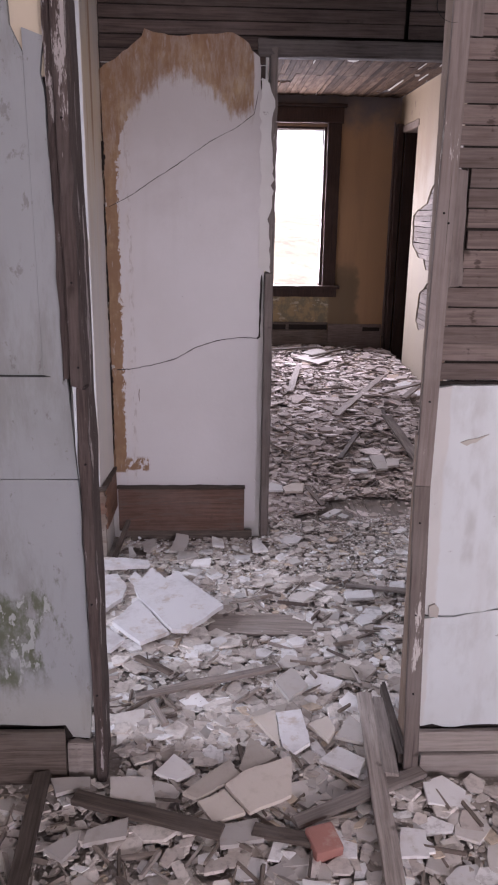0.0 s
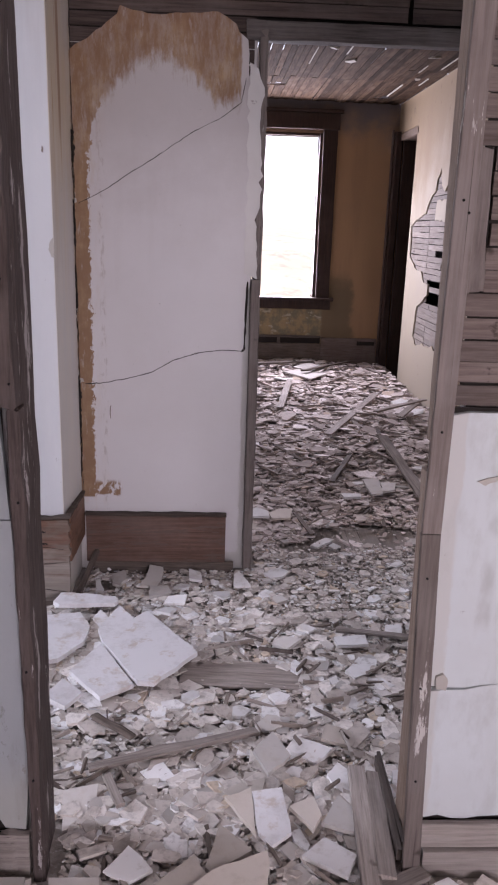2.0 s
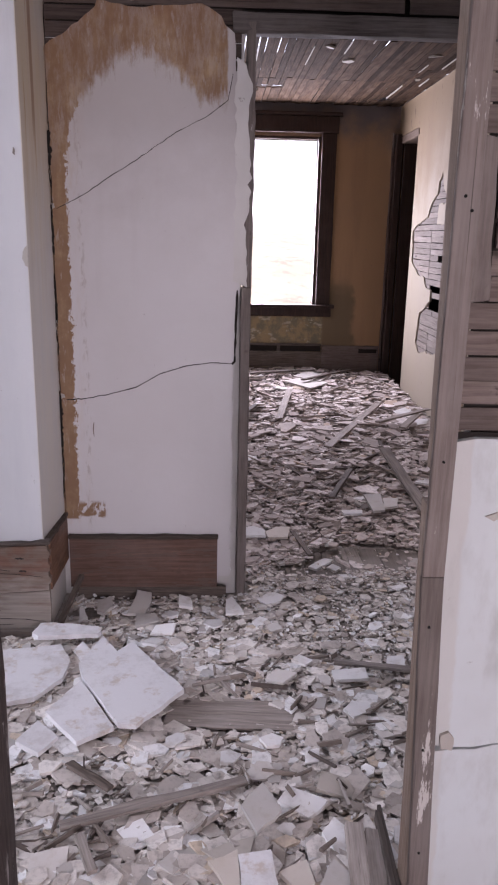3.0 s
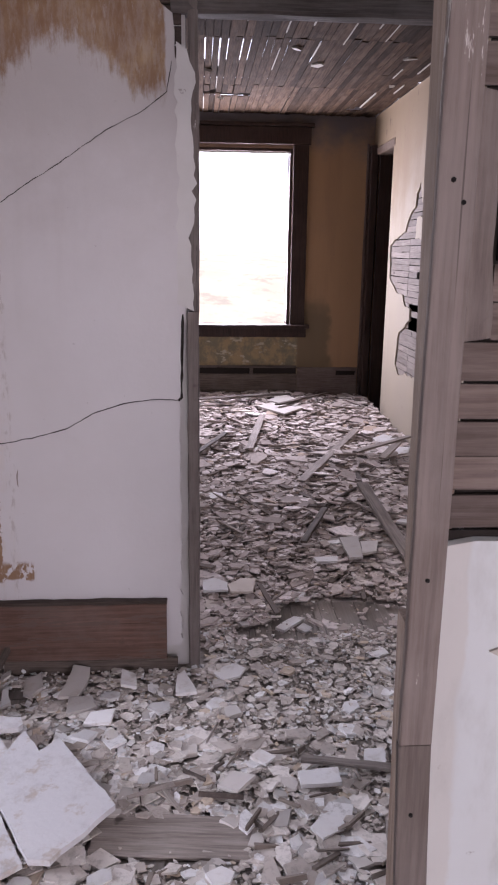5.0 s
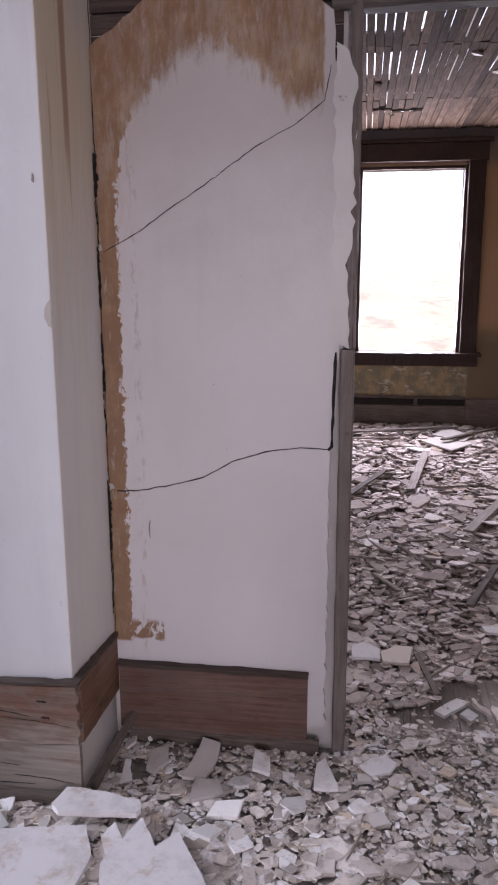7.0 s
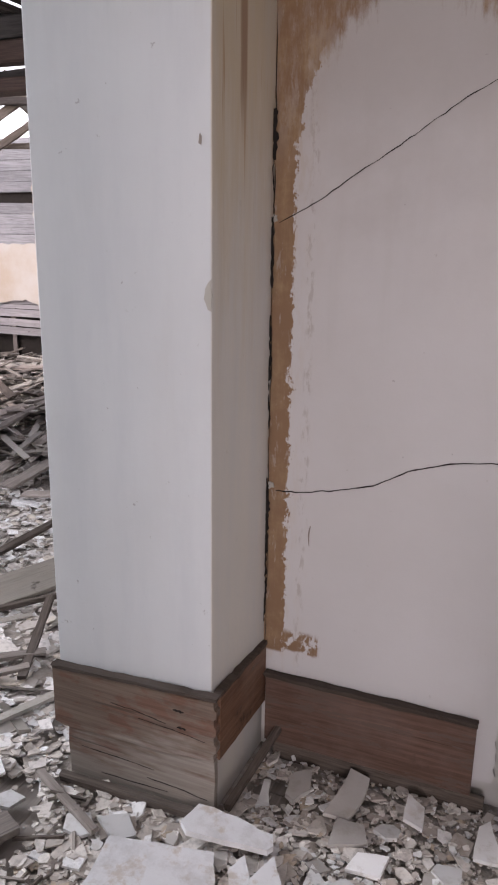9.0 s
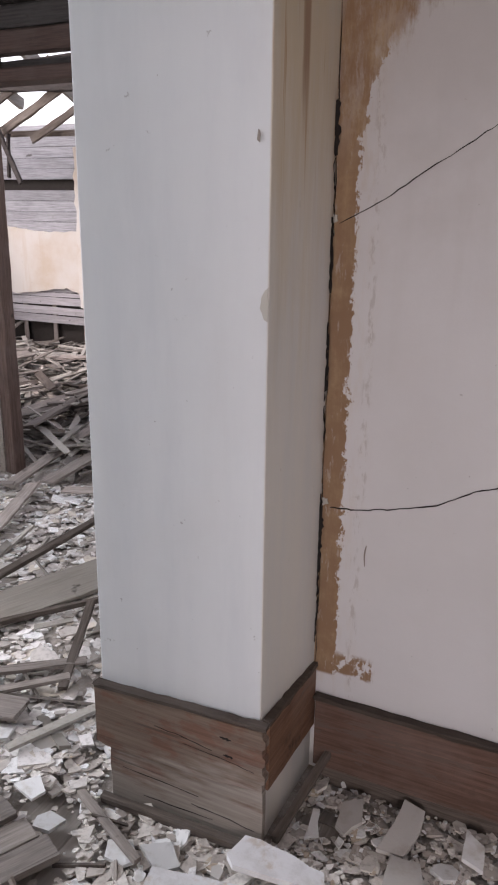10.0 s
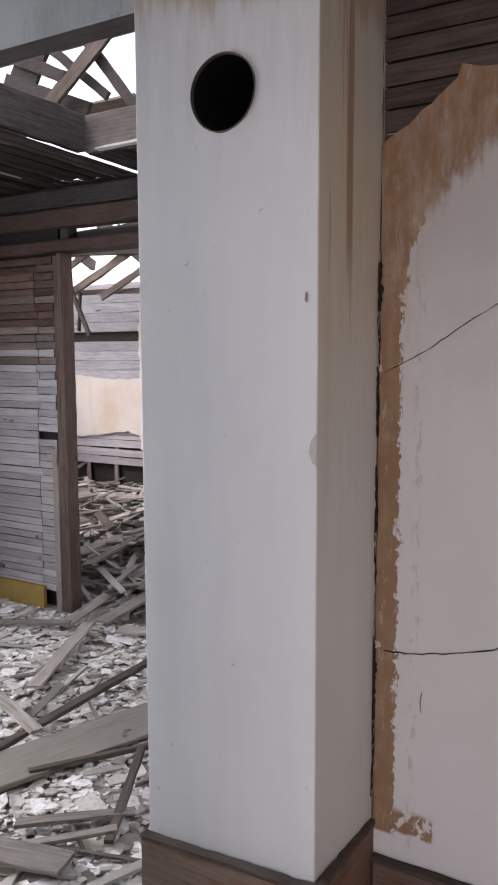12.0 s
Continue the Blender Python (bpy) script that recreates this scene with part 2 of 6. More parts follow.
def right_stain(m, p, c):
    x, y, z = m.xyz(p)
    n = m.noise(m.scaled(p, (12, 12, 5)), 1.0, 5, 0.65)
    bare = m.step(m.math("SUBTRACT", 1.012, m.math("ADD", x, m.math("MULTIPLY", n, 0.06))), 0.0, 0.008)
    c = m.mix(m.math("MULTIPLY", bare, 0.55), c, rgb(0.5, 0.47, 0.43))
    damp = m.math("MULTIPLY", m.step(n, 0.48, 0.68), 0.34)
    c = m.mix(damp, c, rgb(0.37, 0.37, 0.35))
    smear = m.step(m.math("SUBTRACT", 0.02, m.math("ABSOLUTE", m.math("SUBTRACT", m.math("ADD", x, m.math("MULTIPLY", m.math("SUBTRACT", n, 0.5), 0.05)), 1.048))), 0.0, 0.016)
    smear = m.math("MULTIPLY", smear, m.step(m.noise(m.scaled(p, (6, 6, 3.5)), 1.0, 4, 0.6), 0.46, 0.62))
    return m.mix(m.math("MULTIPLY", smear, 0.4), c, rgb(0.27, 0.255, 0.235))


def ochre_stain(m, p, c):
    """Blotched, peeled patch under the sill, a dark olive arc beside it, dark grey along the top."""
    x, y, z = m.xyz(p)
    n = m.noise(p, 4.5, 6, 0.65)
    fine = m.noise(m.scaled(p, (11, 11, 9)), 1.0, 6, 0.7)
    streak = m.noise(m.scaled(p, (6, 6, 0.7)), 1.0, 5, 0.6)
    c = m.mix(m.math("MULTIPLY", m.step(streak, 0.45, 0.7), 0.4), c, rgb(0.23, 0.14, 0.085))
    arc = m.math("SUBTRACT", 0.27, m.math("ADD", m.math("MULTIPLY", m.math("ABSOLUTE", m.math("SUBTRACT", x, 1.63)), 1.0), m.math("MULTIPLY", m.math("SUBTRACT", n, 0.5), 0.35)))
    side = m.math("MULTIPLY", m.step(arc, 0.0, 0.10), m.step(m.math("SUBTRACT", 1.22, m.math("ADD", z, m.math("MULTIPLY", n, 0.3))), 0.0, 0.25))
    c = m.mix(m.math("MULTIPLY", side, 0.75), c, rgb(0.12, 0.098, 0.062))
    under = m.math("MULTIPLY", m.step(m.math("SUBTRACT", 1.56, x), 0.0, 0.03), m.step(m.math("SUBTRACT", 0.68, z), 0.0, 0.03))
    patch = m.mix(m.step(fine, 0.42, 0.6), rgb(0.30, 0.225, 0.12), rgb(0.17, 0.15, 0.10))
    patch = m.mix(m.step(m.noise(m.scaled(p, (8, 8, 14)), 1.0, 5, 0.7), 0.56, 0.64), patch, rgb(0.40, 0.36, 0.27))
    c = m.mix(m.math("MULTIPLY", under, 0.95), c, patch)
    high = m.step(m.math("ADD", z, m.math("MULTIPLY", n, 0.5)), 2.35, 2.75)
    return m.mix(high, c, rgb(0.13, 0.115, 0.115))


def cream_stain(m, p, c):
    """Brown water runs from the ceiling, dust towards the floor."""
    x, y, z = m.xyz(p)
    n = m.noise(p, 4.0, 6, 0.65)
    runs = m.noise(m.scaled(p, (7, 7, 0.8)), 1.0, 5, 0.65)
    high = m.step(m.math("ADD", z, m.math("ADD", m.math("MULTIPLY", n, 0.7), m.math("MULTIPLY", runs, 0.5))), 2.05, 2.8)
    c = m.mix(m.math("MULTIPLY", high, 0.9), c, rgb(0.25, 0.18, 0.11))
    c = m.mix(m.math("MULTIPLY", m.math("MULTIPLY", m.step(runs, 0.52, 0.66), m.step(z, 1.2, 2.3)), 0.55), c, rgb(0.25, 0.18, 0.12))
    c = m.mix(m.math("MULTIPLY", m.step(m.noise(m.scaled(p, (9, 9, 5)), 1.0, 6, 0.75), 0.60, 0.68), m.step(z, 1.9, 2.4)), c, rgb(0.13, 0.09, 0.065))
    return m.mix(m.math("MULTIPLY", m.step(m.noise(p, 17, 4, 0.7), 0.66, 0.72), 0.5), c, rgb(0.24, 0.19, 0.14))


PLASTER_PANEL = plaster("stained_panel_plaster", (0.60, 0.575, 0.575), dirt=0.12, extra=panel_stain_and_shade)
PLASTER_CHIMNEY = plaster("chimney_plaster", (0.60, 0.602, 0.61), dirt=0.10, extra=chimney_stain_and_light)
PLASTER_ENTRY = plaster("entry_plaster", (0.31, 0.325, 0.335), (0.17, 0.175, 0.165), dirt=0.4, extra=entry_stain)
PLASTER_RIGHT = plaster("white_wall_plaster", (0.57, 0.605, 0.612), dirt=0.2, extra=right_stain)
PLASTER_OCHRE = plaster("ochre_wall_plaster", (0.335, 0.205, 0.11), (0.25, 0.17, 0.11), 0.35, ochre_stain)
PLASTER_CREAM = plaster("cream_wall_plaster", (0.37, 0.318, 0.245), dirt=0.3, extra=cream_stain)
PLASTER_PLAIN = plaster("plain_plaster", (0.6, 0.58, 0.56), dirt=0.3)
PLASTER_YELLOW = plaster("yellowed_plaster", (0.6, 0.52, 0.4), dirt=0.4)
PLASTER_OLD = plaster("rain_streaked_plaster", (0.54, 0.50, 0.46), (0.42, 0.3, 0.19), dirt=0.6)
PLASTER_EDGE = plaster("broken_plaster_edge", (0.42, 0.39, 0.35), dirt=0.3)

WOOD_POST = wood("weathered_post_wood", (0.135, 0.108, 0.096), (0.215, 0.18, 0.163), "z", tone=0.15, paint=(0.5, 0.47, 0.44), paint_at=0.615)
WOOD_POST_DARK = wood("dark_post_wood", (0.042, 0.030, 0.027), (0.11, 0.084, 0.076), "z", tone=0.15, paint=(0.36, 0.33, 0.32), paint_at=0.575)
WOOD_JAMB = wood("brown_jamb_wood", (0.125, 0.085, 0.062), (0.22, 0.16, 0.122), "z", tone=0.15)
WOOD_LATH_SHADED = wood("brown_shaded_lath_wood", (0.05, 0.027, 0.02), (0.11, 0.066, 0.051), "x", tone=0.35)
WOOD_TIMBER_DARK = wood("very_dark_timber_wood", (0.022, 0.017, 0.015), (0.062, 0.05, 0.046), "x", tone=0.2)
WOOD_JOIST_DARK = wood("very_dark_joist_wood", (0.026, 0.022, 0.02), (0.075, 0.066, 0.063), "y", tone=0.2)
WOOD_DOOR = wood("dark_brown_door_post_wood", (0.052, 0.032, 0.026), (0.12, 0.08, 0.066), "z", tone=0.15)
WOOD_LATH_X = wood("lath_wood", (0.095, 0.07, 0.06), (0.19, 0.15, 0.132), "x", tone=0.25, nails=(1.014, 1.42))
WOOD_LATH_DARK = wood("dark_brown_lath_wood", (0.038, 0.026, 0.022), (0.095, 0.069, 0.058), "x", tone=0.35)
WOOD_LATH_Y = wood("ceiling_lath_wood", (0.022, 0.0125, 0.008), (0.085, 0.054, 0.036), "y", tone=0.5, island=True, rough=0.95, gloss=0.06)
WOOD_LATH_BLACKISH = wood("very_dark_ceiling_lath_wood", (0.014, 0.010, 0.009), (0.05, 0.04, 0.036), "y", tone=0.5, island=True, rough=0.95, gloss=0.06)
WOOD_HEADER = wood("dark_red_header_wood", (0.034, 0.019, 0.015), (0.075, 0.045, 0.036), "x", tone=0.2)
WOOD_LATH_WALL = wood("pale_lath_wood", (0.165, 0.135, 0.115), (0.28, 0.24, 0.212), "y", tone=0.2)
WOOD_LATH_GREY = wood("silver_lath_wood", (0.235, 0.215, 0.222), (0.385, 0.36, 0.37), "x", tone=0.2)
WOOD_BEAM = wood("old_beam_wood", (0.05, 0.040, 0.036), (0.135, 0.114, 0.104), "x", tone=0.15)
WOOD_BEAM_Y = wood("old_joist_wood", (0.09, 0.082, 0.08), (0.2, 0.185, 0.18), "y", tone=0.15)
WOOD_RED = wood("red_brown_baseboard_wood", (0.09, 0.049, 0.036), (0.175, 0.103, 0.077), "x", tone=0.1, rough=0.65, paint=(0.125, 0.086, 0.069), paint_at=0.55)
WOOD_RED_Y = wood("red_brown_side_baseboard_wood", (0.12, 0.058, 0.034), (0.235, 0.125, 0.078), "y", tone=0.12, rough=0.65, paint=(0.15, 0.105, 0.08), paint_at=0.6)
WOOD_GREY_X = wood("greyed_baseboard_wood", (0.19, 0.160, 0.143), (0.34, 0.298, 0.27), "x", tone=0.12)


def hearth_board():
    """Baseboard of the chimney: varnish left in reddish patches, bare and grey towards its foot and one end."""
    m = Nodes("worn_chimney_baseboard_wood")
    p = m.place()
    x, y, z = m.xyz(p)
    grain = m.noise(m.scaled(p, (4, 60, 130)), 1.0, 5, 0.65)
    swirl = m.noise(m.scaled(p, (5, 20, 26)), 1.0, 4, 0.6)
    bare = m.math("ADD", m.math("ADD", m.math("MULTIPLY", m.math("SUBTRACT", swirl, 0.5), 0.5), m.math("SUBTRACT", 0.21, z)), m.math("MULTIPLY", m.math("ADD", x, 0.16), 0.28))
    brown = m.mix(m.step(grain, 0.3, 0.72), rgb(0.135, 0.095, 0.073), rgb(0.20, 0.147, 0.116))
    red = m.mix(m.step(grain, 0.3, 0.7), rgb(0.125, 0.067, 0.047), rgb(0.19, 0.108, 0.078))
    grey = m.mix(m.step(grain, 0.3, 0.75), rgb(0.23, 0.195, 0.168), rgb(0.31, 0.268, 0.235))
    c = m.mix(m.step(m.noise(m.scaled(p, (7, 20, 16)), 1.0, 5, 0.65), 0.48, 0.6), brown, red)
    c = m.mix(m.step(bare, -0.04, 0.10), c, grey)
    c = m.mix(m.math("MULTIPLY", m.step(m.noise(m.scaled(p, (3, 90, 60)), 1.0, 3, 0.6), 0.66, 0.72), 0.6), c, rgb(0.06, 0.046, 0.038))
    return m.finish(c, 0.7, grain, 0.5, 0.003)


WOOD_HEARTH = hearth_board()
WOOD_CAP = wood("dull_brown_moulding_wood", (0.05, 0.036, 0.029), (0.088, 0.067, 0.055), "x", tone=0.1)
WOOD_CASING = wood("dark_varnished_casing_wood", (0.018, 0.010, 0.008), (0.05, 0.026, 0.018), "z", tone=0.1, rough=0.5)
WOOD_FLOOR = wood("worn_floorboard_wood", (0.26, 0.226, 0.198), (0.36, 0.32, 0.288), "y", tone=0.2)
WOOD_LOOSE = wood("loose_board_wood", (0.15, 0.126, 0.11), (0.33, 0.285, 0.255), "x", local=True, tone=0.35)
WOOD_LOOSE_DARK = wood("dark_loose_board_wood", (0.06, 0.046, 0.038), (0.15, 0.12, 0.1), "x", local=True, tone=0.3)
WOOD_DRAB = wood("drab_painted_plank_wood", (0.20, 0.178, 0.15), (0.27, 0.243, 0.21), "x", local=True, tone=0.1)
WOOD_SIDING = wood("weathered_siding_wood", (0.17, 0.165, 0.175), (0.36, 0.35, 0.365), "x", tone=0.2)


def rubble_material(name, stops):
    m = Nodes(name)
    p = m.place()
    geo = m.node("ShaderNodeNewGeometry")
    ramp = m.node("ShaderNodeValToRGB", i0=geo.outputs["Random Per Island"])
    ramp.color_ramp.interpolation = "CONSTANT"
    while len(ramp.color_ramp.elements) < len(stops):
        ramp.color_ramp.elements.new(0.5)
    for e, (at, c) in zip(ramp.color_ramp.elements, stops):
        e.position, e.color = at, rgb(*c)
    fine = m.noise(p, 60, 5, 0.65)
    dust = m.noise(p, 12, 4, 0.6)
    c = m.mix(m.math("MULTIPLY", m.step(fine, 0.45, 0.7), 0.4), ramp.outputs[0], rgb(0.2, 0.175, 0.15))
    c = m.mix(m.math("MULTIPLY", m.step(dust, 0.5, 0.75), 0.35), c, rgb(0.36, 0.32, 0.28))
    return m.finish(c, 0.92, fine, 0.4, 0.003)


GREYS = [(0.0, (0.48, 0.45, 0.425)), (0.2, (0.41, 0.38, 0.355)), (0.4, (0.55, 0.525, 0.5)), (0.58, (0.34, 0.31, 0.285)), (0.66, (0.62, 0.6, 0.58)), (0.82, (0.74, 0.73, 0.72)), (0.96, (0.5, 0.43, 0.35))]
PALES = [(0.0, (0.5, 0.475, 0.45)), (0.22, (0.36, 0.335, 0.31)), (0.42, (0.62, 0.6, 0.585)), (0.62, (0.72, 0.71, 0.7)), (0.82, (0.43, 0.40, 0.37)), (0.93, (0.5, 0.46, 0.4))]
RUBBLE = rubble_material("grey_plaster_rubble", [(at, (min(0.8, c[0] * 1.24), min(0.79, c[1] * 1.2), min(0.78, c[2] * 1.16))) for at, c in GREYS])
# browner copy for the middle room, with its weaker light put into the colour
RUBBLE_BROWN_DIM = rubble_material("dimmed_brown_grey_plaster_rubble", [(at, (c[0] * 1.08, c[1] * 1.0, c[2] * 0.98)) for at, c in GREYS])
RUBBLE_PALE = rubble_material("pale_plaster_rubble", [(at, (min(0.8, c[0] * 1.2), min(0.79, c[1] * 1.17), min(0.78, c[2] * 1.16))) for at, c in PALES])


def plain_material(name, color, rough=0.8):
    m = Nodes(name)
    n = m.noise(m.place(), 30, 4, 0.6)
    return m.finish(m.mix(n, rgb(*color), rgb(*[v * 0.6 for v in color])), rough, n, 0.3)


def fragment_material(name, base, tan=0.0):
    m = Nodes(name)
    p = m.place()
    rnd = m.node("ShaderNodeObjectInfo").outputs["Random"]
    k = m.math("ADD", m.math("MULTIPLY", rnd, 0.5), 0.78)
    n = m.noise(p, 26, 5, 0.65)
    c = m.mix(m.math("MULTIPLY", m.step(n, 0.5, 0.7), 0.45), rgb(*base), rgb(0.42, 0.37, 0.31))
    c = m.mix(m.math("MULTIPLY", m.step(m.noise(p, 9, 4, 0.6), 0.55, 0.72), 0.35), c, rgb(0.47, 0.40, 0.32))
    c = m.mix(1.0, c, m.node("ShaderNodeCombineColor", i0=k, i1=k, i2=k).outputs[0], "MULTIPLY")
    return m.finish(c, 0.9, n, 0.35, 0.004)


FRAG_WHITE = fragment_material("white_plaster_fragment", (0.72, 0.71, 0.7))
FRAG_GREY = fragment_material("grey_plaster_fragment", (0.52, 0.49, 0.46))
FRAG_TAN = fragment_material("tan_plaster_fragment", (0.54, 0.487, 0.43))
SCUFF = plain_material("grey_brown_scuff", (0.28, 0.235, 0.205))


def slab_material():
    m = Nodes("white_plaster_slab")
    p = m.place()
    a, b = m.noise(p, 13, 6, 0.7), m.noise(p, 70, 4, 0.6)
    c = m.mix(m.math("MULTIPLY", m.step(a, 0.53, 0.66), 0.7), rgb(0.70, 0.69, 0.695), rgb(0.50, 0.41, 0.33))
    c = m.mix(m.math("MULTIPLY", m.step(m.noise(p, 7, 6, 0.75), 0.46, 0.64), 0.5), c, rgb(0.48, 0.455, 0.44))
    return m.finish(c, 0.85, b, 0.3, 0.003)


SLAB = slab_material()
BRICK_RED = fragment_material("red_brick", (0.29, 0.14, 0.115))


def dirt_material():
    m = Nodes("dusty_rubble_bed")
    p = m.place()
    a, b = m.noise(p, 9, 6, 0.65), m.noise(p, 70, 5, 0.7)
    c = m.mix(m.step(a, 0.35, 0.65), rgb(0.25, 0.215, 0.187), rgb(0.42, 0.38, 0.342))
    c = m.mix(m.math("MULTIPLY", m.step(b, 0.52, 0.66), 0.7), c, rgb(0.54, 0.51, 0.48))
    return m.finish(c, 0.95, b, 0.8, 0.008)


DIRT = dirt_material()


SOOT = plain_material("flue_soot", (0.012, 0.011, 0.011), 0.95)
CRACK = plain_material("crack_shadow_gap", (0.028, 0.022, 0.02), 0.95)
OCHRE_PAINT = plain_material("ochre_painted_board", (0.36, 0.24, 0.07))
RUST = plain_material("rusty_flue_edge", (0.13, 0.098, 0.078))
# near-black colour that stands in for shade inside walls, gaps and slots
CAVITY_SHADE = plain_material("painted_cavity_shade", (0.03, 0.024, 0.021), 0.95)


def grass_material():
    m = Nodes("dry_prairie_grass")
    p = m.place()
    flat = m.scaled(p, (1, 0.25, 1))
    a, b = m.noise(flat, 0.12, 5, 0.6), m.noise(flat, 0.7, 5, 0.65)
    c = m.mix(m.step(a, 0.40, 0.60), rgb(0.53, 0.495, 0.35), rgb(0.47, 0.39, 0.28))
    c = m.mix(m.math("MULTIPLY", m.step(b, 0.5, 0.66), 0.75), c, rgb(0.28, 0.255, 0.2))
    return m.finish(c, 0.95)


GRASS = grass_material()

# ---- building helpers ----
rng = random.Random(7)


def thing(name, label, category, group="", kind="", at=(0, 0, 0)):
    ob = new(name)
    ob.location = at
    ob.empty_display_size = 0.1
    return tagged(ob, label, category, group, kind)


def part(name, bm, material, parent=None, label=""):
    """Links a bmesh as one mesh object, under a thing or a part."""
    me = bpy.data.meshes.new(name)
    bm.normal_update()
    bm.to_mesh(me)
    bm.free()
    me.materials.append(material)
    ob = new(name, me)
    if parent:
        ob.parent = parent
        ob.matrix_parent_inverse = Matrix.Translation(parent.location).inverted()
    return tagged(ob, label)


def box(bm, x0, x1, y0, y1, z0, z1, bevel=0.0, lean=0.0):
    """An upright box; lean: how far its top is set over along x."""
    vs = [bm.verts.new((x + (lean if z == z1 else 0), y, z)) for z in (z0, z1) for y in (y0, y1) for x in (x0, x1)]
    fs = [bm.faces.new([vs[i] for i in f]) for f in ((0, 2, 3, 1), (4, 5, 7, 6), (0, 1, 5, 4), (2, 6, 7, 3), (0, 4, 6, 2), (1, 3, 7, 5))]
    if bevel:
        edges = {e for f in fs for e in f.edges}
        bmesh.ops.bevel(bm, geom=list(edges), offset=bevel, segments=2, affect="EDGES", profile=0.6)
    return bm


def worn_board(x0, x1, y0, y1, z0, z1, axis="z", lean=0.0, wear=0.003, seed=0, cuts=14):
    """A board with bevelled, slightly wavering and nicked edges."""
    r = random.Random(seed)
    bm = bmesh.new()
    lo, hi = ((x0, y0, z0), (x1, y1, z1))
    k = "xyz".index(axis)
    a, b = [i for i in range(3) if i != k]
    rings = []
    for s in range(cuts + 1):
        f = s / cuts
        ring = []
        bev = 0.12 * min(hi[a] - lo[a], hi[b] - lo[b])
        pts = [(lo[a] + bev, lo[b]), (hi[a] - bev, lo[b]), (hi[a], lo[b] + bev), (hi[a], hi[b] - bev), (hi[a] - bev, hi[b]), (lo[a] + bev, hi[b]), (lo[a], hi[b] - bev), (lo[a], lo[b] + bev)]
        nick = wear * (3 if r.random() < 0.12 else 1)
        for u, v in pts:
            co = [0, 0, 0]
            co[a], co[b] = u + r.uniform(-nick, nick) * 0.5, v + r.uniform(-nick, nick) * 0.5
            co[k] = lo[k] + f * (hi[k] - lo[k]) + (r.uniform(-1, 1) * wear * 2 if 0 < s < cuts else r.uniform(-1, 1) * wear)
            co[0] += lean * f
            ring.append(bm.verts.new(co))
        rings.append(ring)
    for p, q in zip(rings, rings[1:]):
        for i in range(8):
            bm.faces.new((p[i], p[(i + 1) % 8], q[(i + 1) % 8], q[i]))
    bm.faces.new(rings[0][::-1]), bm.faces.new(rings[-1])
    bmesh.ops.recalc_face_normals(bm, faces=bm.faces[:])
    return bm


def ragged(corners, step=0.03, rough=0.006, seed=1, straight=()):
    """The outline through the corners, broken up into small uneven steps; straight: edges left whole."""
    r = random.Random(seed)
    out = []
    for i, (p, q) in enumerate(zip(corners, corners[1:] + corners[:1])):
        p, q = Vector(p), Vector(q)
        n = 1 if i in straight else max(1, int((q - p).length / step))
        side = Vector((-(q - p).y, (q - p).x)).normalized()
        for k in range(n):
            jag = 0 if k == 0 else r.uniform(-rough, rough) * (2.2 if r.random() < 0.15 else 1)
            out.append(p.lerp(q, k / n) + side * jag)
    return out


def sheet(outline, plane, at, thick, bevel=0.0):
    """A slab cut to an outline. plane 'y': outline is (x, z), its face at y = at, and it is thick towards +y;
    'x': (y, z), face at x = at, thick towards +x."""
    bm = bmesh.new()

    def co(p, d):
        return (p[0], at + d, p[1]) if plane == "y" else (at + d, p[0], p[1])

    front = [bm.verts.new(co(p, 0)) for p in outline]
    back = [bm.verts.new(co(p, thick)) for p in outline]
    bm.faces.new(front), bm.faces.new(back[::-1])
    n = len(front)
    for i in range(n):
        bm.faces.new((front[i], back[i], back[(i + 1) % n], front[(i + 1) % n]))
    bmesh.ops.recalc_face_normals(bm, faces=bm.faces[:])
    return bm


def wall(name, axis, a0, a1, lo, hi, z0, z1, material, openings=()):
    """A wall a0..a1 thick that runs lo..hi along the other axis, with openings (from, to, bottom, top)."""
    bm = bmesh.new()

    def put(u0, u1, za, zb):
        if u1 - u0 > 1e-4 and zb - za > 1e-4:
            box(bm, *((u0, u1, a0, a1) if axis == "y" else (a0, a1, u0, u1)), za, zb)

    here = lo
    for u0, u1, za, zb in openings:
        put(here, u0, z0, z1)
        put(u0, u1, z0, za), put(u0, u1, zb, z1)
        here = u1
    put(here, hi, z0, z1)
    return tagged(part(name, bm, material), kind="structure", category="wall")


def strip(points, width, axis_out, lift):
    """A thin dark gap that follows points; axis_out: the wall's normal."""
    bm = bmesh.new()
    n = Vector(axis_out)
    last = None
    for i, p in enumerate(points):
        p = Vector(p)
        t = (Vector(points[min(i + 1, len(points) - 1)]) - Vector(points[max(i - 1, 0)])).normalized()
        s = t.cross(n).normalized() * width * (0.5 if i in (0, len(points) - 1) else rng.uniform(0.5, 1.3)) * 0.5
        pair = [bm.verts.new(p + s + n * lift), bm.verts.new(p + n * lift * 0.2 - s)]
        if last:
            bm.faces.new((last[0], pair[0], pair[1], last[1]))
        last = pair
    return bm


def crooked(corners, n, amp, seed):
    r = random.Random(seed)
    out = []
    for p, q in zip(corners, corners[1:]):
        for k in range(n):
            v = Vector(p).lerp(Vector(q), k / n)
            out.append(v if k == 0 else v + Vector((r.uniform(-amp, amp), 0, r.uniform(-amp, amp))))
    return out + [Vector(corners[-1])]


